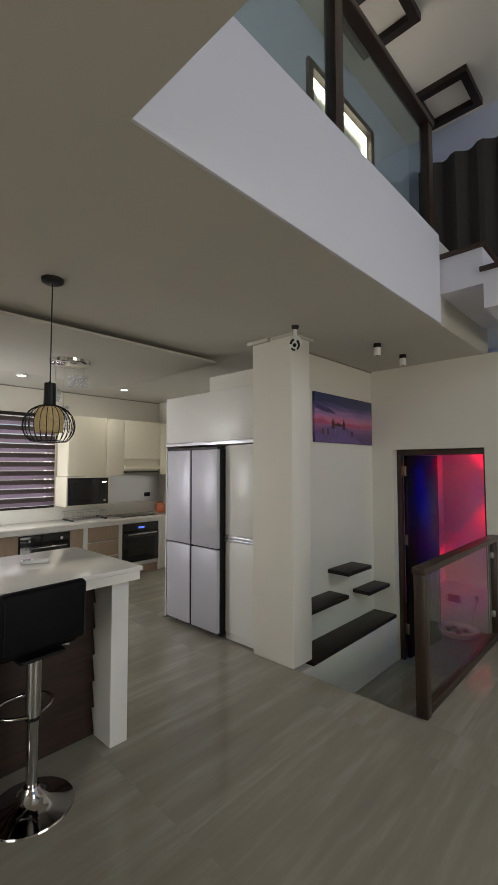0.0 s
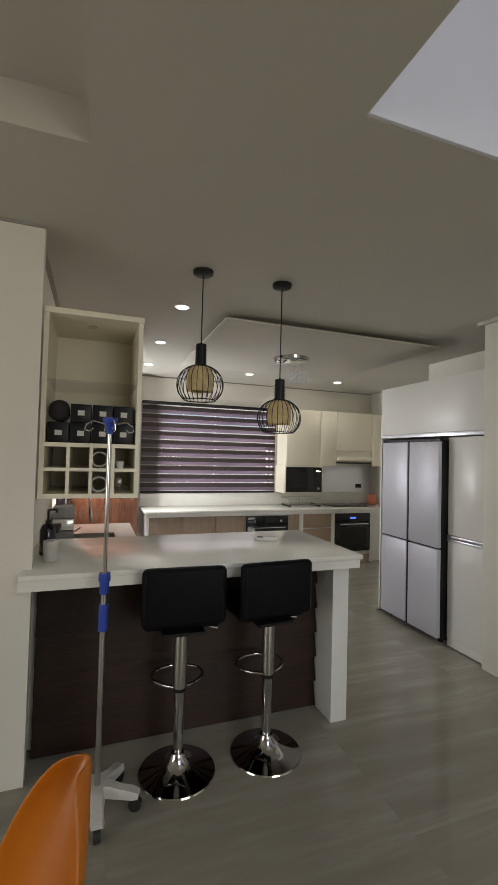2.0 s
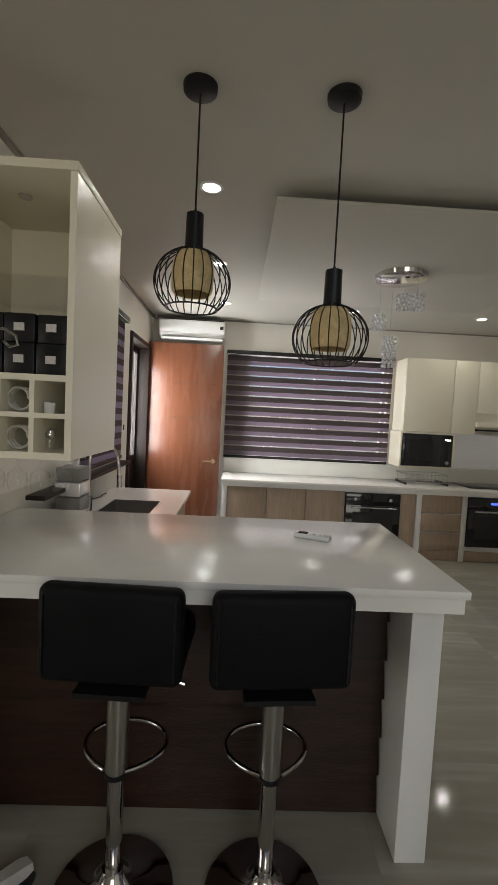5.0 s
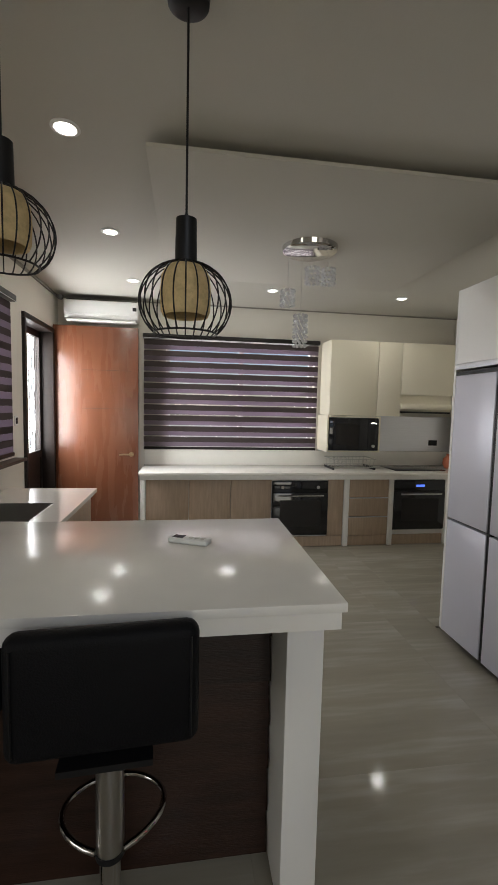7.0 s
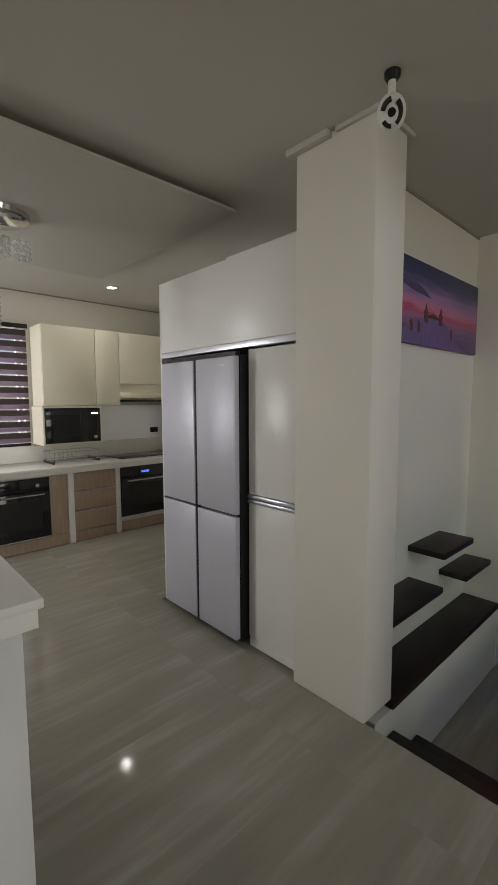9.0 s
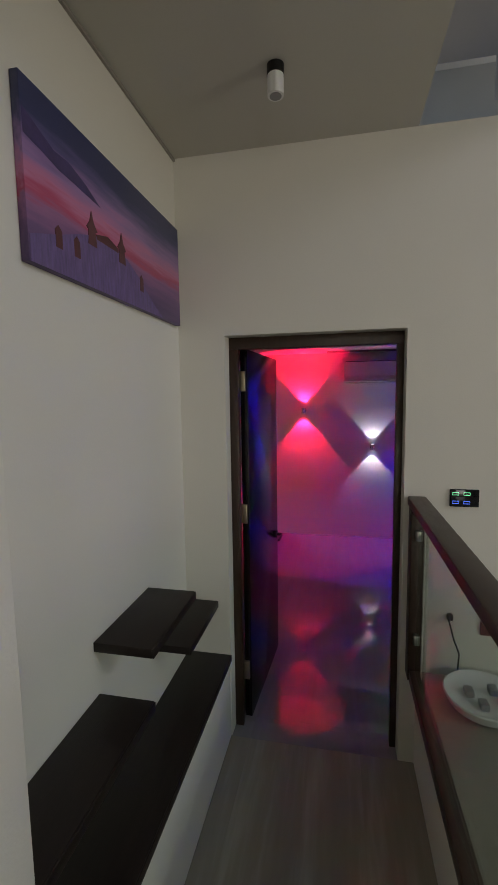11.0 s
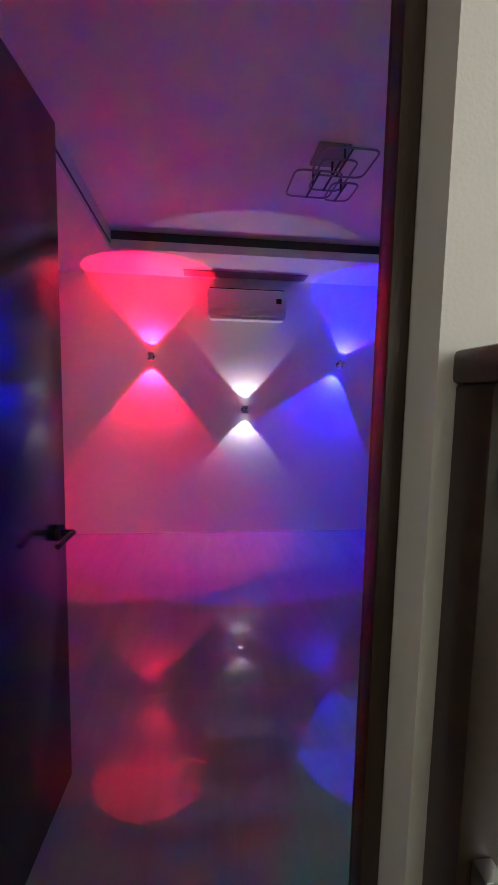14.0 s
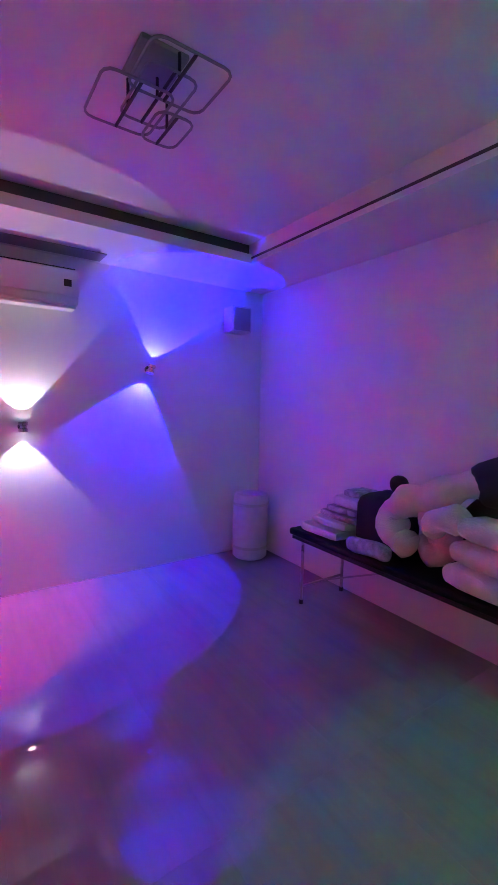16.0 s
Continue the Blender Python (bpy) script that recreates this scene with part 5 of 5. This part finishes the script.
# ---- lower room ----
WALL_LAMPS = (("red", RX, 2.287, 1.21, 0, (1, 0.006, 0.05), 68, 1), ("white", RX, 1.393, 0.727, 0, (0.92, 0.9, 1), 5.2, 1), ("blue", RX, 0.452, 1.185, 18, (0.005, 0.006, 1), 88, 1), ("green", 4.85, 0.27, 1.17, 0, (0.01, 1, 0.2), 7, -1))
for colour, x, y, z, tilt, rgb, watts, side in WALL_LAMPS:
    t = thing("wall_lamp", f"chrome up-and-down wall lamp glowing {colour}", "wall lamp", (0, 0, 0), "coloured wall lamps", world_space=False)
    part("backplate", cyl(bmesh.new(), (0, 0, 0), (-0.012, 0, 0), 0.03), CHROME, t)
    part("arm", cyl(bmesh.new(), (-0.012, 0, 0), (-0.045, 0, 0), 0.012), CHROME, t)
    part("housing", lathe(bmesh.new(), [(0.028, -0.034), (0.031, -0.034), (0.031, -0.012), (0.022, -0.009), (0.022, 0.009), (0.031, 0.012), (0.031, 0.034), (0.028, 0.034), (0.026, 0.02), (0, 0.016)], 28, (-0.07, 0, 0)), CHROME, t)
    lens = glow(f"{colour}_lens", tuple(min(1, c * 0.7 + 0.3 * (i == 0 and colour == "red")) for i, c in enumerate(rgb)), 10)
    for s in (-1, 1):
        part("lens", cyl(bmesh.new(), (-0.07, 0, s * 0.0285), (-0.07, 0, s * 0.031), 0.025), lens, t, f"bright {colour} lens")
    t.matrix_basis = pose(x, y, z, tilt, 0, 0 if side > 0 else 180)
    for s in (-1, 1):
        m = t.matrix_basis @ Matrix.Translation((-0.07, 0, s * 0.037)) @ pose(0, 0, 0, 0 if s < 0 else 180, 0, 0)
        lamp(f"{colour}_beam", "SPOT", m, watts, rgb, spot=80, radius=0.006)
split_ac("x", 1.035, 1.765, RX, 1.555, 1.83, "white split air conditioner high on the wall")
slot = thing("access_panel", "dark slot in the soffit above the air conditioner", "ceiling slot", (8.2, 1.3, 1.96))
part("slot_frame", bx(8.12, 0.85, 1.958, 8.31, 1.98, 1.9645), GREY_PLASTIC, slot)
spk = thing("loudspeaker", "small pale loudspeaker with grey grille in the room corner", "loudspeaker", (8.22, -0.38, 1.56))
part("cabinet", bx(8.2, -0.46, 1.555, 8.36, -0.26, 1.78, bev=0.008), DULL_WHITE, spk)
part("grille", bx(8.192, -0.445, 1.57, 8.1995, -0.275, 1.765, bev=0.003), GREY_PLASTIC, spk)
part("bracket", bx(8.36, -0.4, 1.64, 8.3695, -0.34, 1.7), DARK_METAL, spk)
mr = thing("rolled_mattress", "white wrapped mattress roll standing in the corner", "rolled mattress", (8.1, -0.45, LOW))
part("roll", lathe(bmesh.new(), [(0, 0.001), (0.14, 0.001), (0.16, 0.02), (0.165, 0.3), (0.16, 0.57), (0.145, 0.6), (0.08, 0.605), (0.05, 0.59), (0, 0.585)], 36, (8.16, -0.47, LOW)), TOWEL, mr)
for z in (0.1, 0.5):
    part("strap", lathe(bmesh.new(), [(0.1645, z), (0.168, z + 0.002), (0.168, z + 0.022), (0.1645, z + 0.024)], 36, (8.16, -0.47, LOW)), DULL_WHITE, mr)

# massage table
mt = thing("massage_table", "black padded folding massage table on steel legs", "massage table", (6.3, -0.44, LOW))
TZ = 0.03
part("pad", bx(5.4, -0.68, TZ - 0.05, 7.285, -0.21, TZ, bev=0.02, seg=3), LEATHER, mt)
part("frame", bx(5.44, -0.66, TZ - 0.072, 7.25, -0.22, TZ - 0.051), DARK_METAL, mt)
for x in (5.55, 7.16):
    for y in (-0.655, -0.245):
        lg = part("leg", cyl(bmesh.new(), (x, y, LOW + 0.012), (x, y, TZ - 0.072), 0.011, n=14), STEEL, mt)
        part("foot", cyl(bmesh.new(), (x, y, LOW + 0.0005), (x, y, LOW + 0.03), 0.016, n=14), RUBBER, lg)
    part("crossbar", cyl(bmesh.new(), (x, -0.655, LOW + 0.13), (x, -0.245, LOW + 0.13), 0.009, n=12), STEEL, mt)
    part("stay", cyl(bmesh.new(), (x, -0.45, LOW + 0.13), (x + (0.5 if x < 6 else -0.75), -0.45, TZ - 0.072), 0.006, n=10), STEEL, mt)


def cloth(name, label, cat, mat_, boxes, group=""):
    t = thing(name, label, cat, ((boxes[0][0] + boxes[0][3]) / 2, (boxes[0][1] + boxes[0][4]) / 2, boxes[0][2]), group)
    for k, (a, bev, lump) in enumerate(boxes_with(boxes)):
        part("fold", soft(bmesh.new(), *a, bev, lump, k + len(label)), mat_, t)


def boxes_with(bs):
    return [(q[:6], q[6], q[7]) for q in bs]


cloth("towel_stack", "stack of folded pale towels on the massage table", "towels", TOWEL, [(6.84, -0.62, TZ, 7.2, -0.24, TZ + 0.07, 0.03, 0.005), (6.8, -0.62, TZ + 0.068, 7.13, -0.28, TZ + 0.13, 0.03, 0.006), (6.76, -0.6, TZ + 0.215, 6.99, -0.34, TZ + 0.29, 0.03, 0.007)])
cloth("folded_cloth", "patterned folded cloths between the towels", "cloth", PATTERN_CLOTH, [(6.76, -0.6, TZ + 0.128, 7.08, -0.31, TZ + 0.175, 0.02, 0.008), (6.76, -0.6, TZ + 0.172, 7.03, -0.32, TZ + 0.217, 0.02, 0.008), (6.78, -0.58, TZ + 0.288, 6.93, -0.38, TZ + 0.335, 0.02, 0.006)])
cloth("dark_bag", "soft black bag among the towels", "bag", DARK_CLOTH, [(6.46, -0.62, TZ, 6.77, -0.3, TZ + 0.35, 0.07, 0.016)])
cloth("round_cushion", "small black round cushion on the bag", "cushion", DARK_CLOTH, [(6.56, -0.62, TZ + 0.34, 6.68, -0.51, TZ + 0.46, 0.056, 0.005)])


def roll(parent, pts, r, material, seed):
    """A thick, uneven roll of plush cloth along a line of points, with rounded ends."""
    q = [Vector(p) for p in pts]
    line = [q[k].lerp(q[k + 1], u / 4) for k in range(len(q) - 1) for u in range(4)] + [q[-1]]
    line = [line[0]] + [(line[k - 1] + 2 * line[k] + line[k + 1]) / 4 for k in range(1, len(line) - 1)] + [line[-1]]
    b = tube(bmesh.new(), line, r, 16)
    b.verts.ensure_lookup_table()
    last = len(line) - 1
    for k, v in enumerate(b.verts):
        ring = k // 16
        c = line[ring]
        taper = 0.35 if ring in (0, last) else 0.8 if ring in (1, last - 1) else 1.0
        v.co = c + (v.co - c) * taper * (1 + 0.16 * math.sin(ring * 1.1 + seed))
        v.co += Vector(noise.noise_vector(v.co * 9 + Vector((seed, 0, 0)))) * 0.022
    return part("fold", b, material, parent)


pb = thing("plush_blanket", "bundled cream plush blanket on the massage table", "blanket", (6.3, -0.42, TZ))
roll(pb, [(6.33, -0.34, TZ + 0.09), (6.46, -0.34, TZ + 0.14), (6.5, -0.34, TZ + 0.27), (6.4, -0.35, TZ + 0.37), (6.25, -0.36, TZ + 0.4), (6.1, -0.38, TZ + 0.5), (5.95, -0.4, TZ + 0.56)], 0.085, BLANKET, 1)
roll(pb, [(6.42, -0.5, TZ + 0.09), (6.25, -0.46, TZ + 0.1), (6.16, -0.42, TZ + 0.2), (6.24, -0.4, TZ + 0.29), (6.33, -0.4, TZ + 0.24)], 0.09, BLANKET, 4)
roll(pb, [(6.24, -0.3, TZ + 0.25), (6.13, -0.29, TZ + 0.33), (6.0, -0.3, TZ + 0.36)], 0.075, BLANKET, 7)
cloth("crumpled_cloth", "crumpled patterned cloth by the blanket", "cloth", PATTERN_CLOTH, [(6.42, -0.3, TZ, 6.74, -0.205, TZ + 0.09, 0.04, 0.014)])
cloth("dark_blanket", "heap of dark blankets on the massage table", "blanket", DARK_CLOTH, [(5.6, -0.66, TZ, 6.12, -0.36, TZ + 0.46, 0.13, 0.026), (5.55, -0.66, TZ + 0.42, 6.06, -0.3, TZ + 0.66, 0.11, 0.03)])
for k in range(3):
    cloth("pillow", "cream pillow stacked at the table end", "pillow", BLANKET, [(5.62 - 0.02 * k, -0.42, TZ + 0.004 + 0.125 * k, 6.1 - 0.03 * k, -0.205, TZ + 0.13 + 0.125 * k, 0.06, 0.014)], "pillows on the table")

# ceiling fitting with open wire rectangles
cf = thing("ceiling_light", "dark ceiling fitting of overlapping wire rectangles, off", "ceiling light", (6.45, 1.16, 2.11))
part("plate", bx(6.34, 1.08, 2.09, 6.54, 1.25, 2.109, bev=0.006), GREY_PLASTIC, cf)
for k, (x0, y0, x1, y1, z) in enumerate(((6.4, 1.1, 6.69, 1.35, 2.0), (6.32, 1.05, 6.64, 1.23, 2.02), (6.48, 0.985, 6.69, 1.13, 1.99), (6.2, 0.985, 6.46, 1.26, 2.01))):
    r = 0.04
    pts = []
    for qx, qy, a0 in ((x1 - r, y1 - r, 0), (x0 + r, y1 - r, 90), (x0 + r, y0 + r, 180), (x1 - r, y0 + r, 270)):
        pts += [(qx + r * math.cos(radians(a0 + s)), qy + r * math.sin(radians(a0 + s)), z) for s in (0, 30, 60, 90)]
    part("wire_frame", tube(bmesh.new(), pts, 0.005, 8, True), GREY_PLASTIC, cf)
    part("stem", cyl(bmesh.new(), ((x0 + x1) / 2, (y0 + y1) / 2, z), ((x0 + x1) / 2, (y0 + y1) / 2, 2.09), 0.006, n=8), DARK_METAL, cf)
    part("crossbar", cyl(bmesh.new(), (x0, (y0 + y1) / 2, z), (x1, (y0 + y1) / 2, z), 0.006, n=8), DARK_METAL, cf)

# ---- upper landing seen through the void ----
ur = thing("landing_railing", "dark wood landing railing with glass panes", "railing", (2.2, 1.52, UP))
for x in (0.93, 2.14, 3.44):
    part("post", bx(x - 0.04, 1.49, UP - 0.3 if x > 0.95 else UP, x + 0.04, 1.56, 4.14, bev=0.004), RAIL_WOOD, ur)
part("handrail", bx(0.9, 1.48, 4.14, 3.5, 1.57, 4.19, bev=0.008), RAIL_WOOD, ur)
for x0, x1 in ((0.98, 2.09), (2.19, 3.39)):
    part("glass_pane", bx(x0, 1.52, UP + 0.05, x1, 1.53, 4.08), GLASS_GREEN, ur)
uw = thing("window_3", "brown-framed upper window edged with a light strip", "window", (4.04, 2.6, 4.3), kind="structure")
b = bmesh.new()
for x0, x1, z0, z1 in ((3.4, 3.47, 4.3, 5.4), (4.61, 4.68, 4.3, 5.4), (3.47, 4.61, 5.33, 5.4), (3.47, 4.61, 4.3, 4.37)):
    box(b, x0, 2.56, z0, x1, 2.65, z1)
part("window_frame", b, FRAME_WOOD, uw)
part("pane", bx(3.47, 2.62, 4.37, 4.61, 2.63, 5.33), LACQUER, uw, "pale obscured pane")
b = bmesh.new()
box(b, 3.5, 2.6, 5.2, 4.57, 2.615, 5.29)
box(b, 4.5, 2.6, 4.5, 4.57, 2.615, 5.2)
part("light_strip", b, LED_STRIP, uw, "glowing strip along the frame")
us = thing("upper_stair", "white stair flight with brown treads above the hall", "stair", (4.1, 0.8, CEIL), kind="structure")
for k in range(2):
    y1 = 1.48 - k * 0.3
    z = 3.14 - k * 0.18
    part("riser", bx(3.52, y1 - 0.3, z - 0.3, 4.66, y1, z - 0.035), FASCIA, us)
    part("tread", bx(3.5, y1 - 0.32, z - 0.034, 4.67, y1 + (0.0 if k == 0 else 0.02), z, bev=0.004), RAIL_WOOD, us)
uc = thing("curtain", "dark hanging curtain on the upper landing", "curtain", (5.6, 0.0, UP))
b = bmesh.new()
rows = [[b.verts.new((5.62 + 0.05 * math.sin(k * 1.3), -2.3 + k * 0.06, z)) for k in range(80)] for z in (UP, 4.4, 5.35)]
for p, q in zip(rows, rows[1:]):
    for k in range(79):
        b.faces.new((p[k], p[k + 1], q[k + 1], q[k]))
part("drape", b, CURTAIN, uc)
for x, y in ((5.3, 1.95), (3.85, 2.1)):
    cfm = thing("ceiling_frame", "dark wood square frame on the high ceiling", "ceiling frame", (x, y, 5.85), "high ceiling frames")
    b = bmesh.new()
    for a in ((-0.3, -0.3, 0.3, -0.22), (-0.3, 0.22, 0.3, 0.3), (-0.3, -0.22, -0.22, 0.22), (0.22, -0.22, 0.3, 0.22)):
        box(b, x + a[0], y + a[1], 5.77, x + a[2], y + a[3], 5.849)
    part("border", b, ESPRESSO, cfm)

# ---- floor tiles ----
TX, TY, GAP = 1.2, 0.6, 0.0004


def lay(parent, rects, x_ref, y_ref, z, material, gap=GAP):
    shared = {}
    for rx0, ry0, rx1, ry1 in rects:
        i0, i1 = math.floor((rx0 - x_ref) / TX), math.ceil((rx1 - x_ref) / TX)
        j0, j1 = math.floor((ry0 - y_ref) / TY), math.ceil((ry1 - y_ref) / TY)
        for i in range(i0, i1):
            for j in range(j0, j1):
                x0, x1 = max(rx0, x_ref + i * TX) + gap / 2, min(rx1, x_ref + (i + 1) * TX) - gap / 2
                y0, y1 = max(ry0, y_ref + j * TY) + gap / 2, min(ry1, y_ref + (j + 1) * TY) - gap / 2
                if x1 - x0 < 0.02 or y1 - y0 < 0.02:
                    continue
                key = (round(x1 - x0, 3), round(y1 - y0, 3))
                if key not in shared:
                    hx, hy, e = key[0] / 2, key[1] / 2, 0.0006
                    v = [(-hx, -hy, -0.011), (hx, -hy, -0.011), (hx, hy, -0.011), (-hx, hy, -0.011), (-hx, -hy, -e), (hx, -hy, -e), (hx, hy, -e), (-hx, hy, -e), (-hx + e, -hy + e, 0), (hx - e, -hy + e, 0), (hx - e, hy - e, 0), (-hx + e, hy - e, 0)]
                    f = [(8, 9, 10, 11)]
                    for q in range(4):
                        f += [(q, (q + 1) % 4, 4 + (q + 1) % 4, 4 + q), (4 + q, 4 + (q + 1) % 4, 8 + (q + 1) % 4, 8 + q)]
                    me = bpy.data.meshes.new("tile")
                    me.from_pydata(v, [], f)
                    me.materials.append(material)
                    shared[key] = me
                o = new("tile", shared[key])
                o.location = ((x0 + x1) / 2, (y0 + y1) / 2, z)
                o.parent = parent


lay(bpy.data.objects["floor"], [(-4.05, -4.0, 2.912, 6.42), (2.912, -4.0, 4.68, 1.43), (2.912, 4.12, 4.45, 6.42)], 1.42, 0.03, 0.0, TILE)
lay(bpy.data.objects["floor_lower"], [(3.2, 1.43, 4.68, 2.41)], 4.815, 0.5, LOW, TILE)
lay(bpy.data.objects["floor_lower"], [(4.68, 1.509, 4.85, 2.406), (4.85, -0.7, RX, 3.17)], 4.815, 0.5, LOW, TILE_LOW, 0.0002)
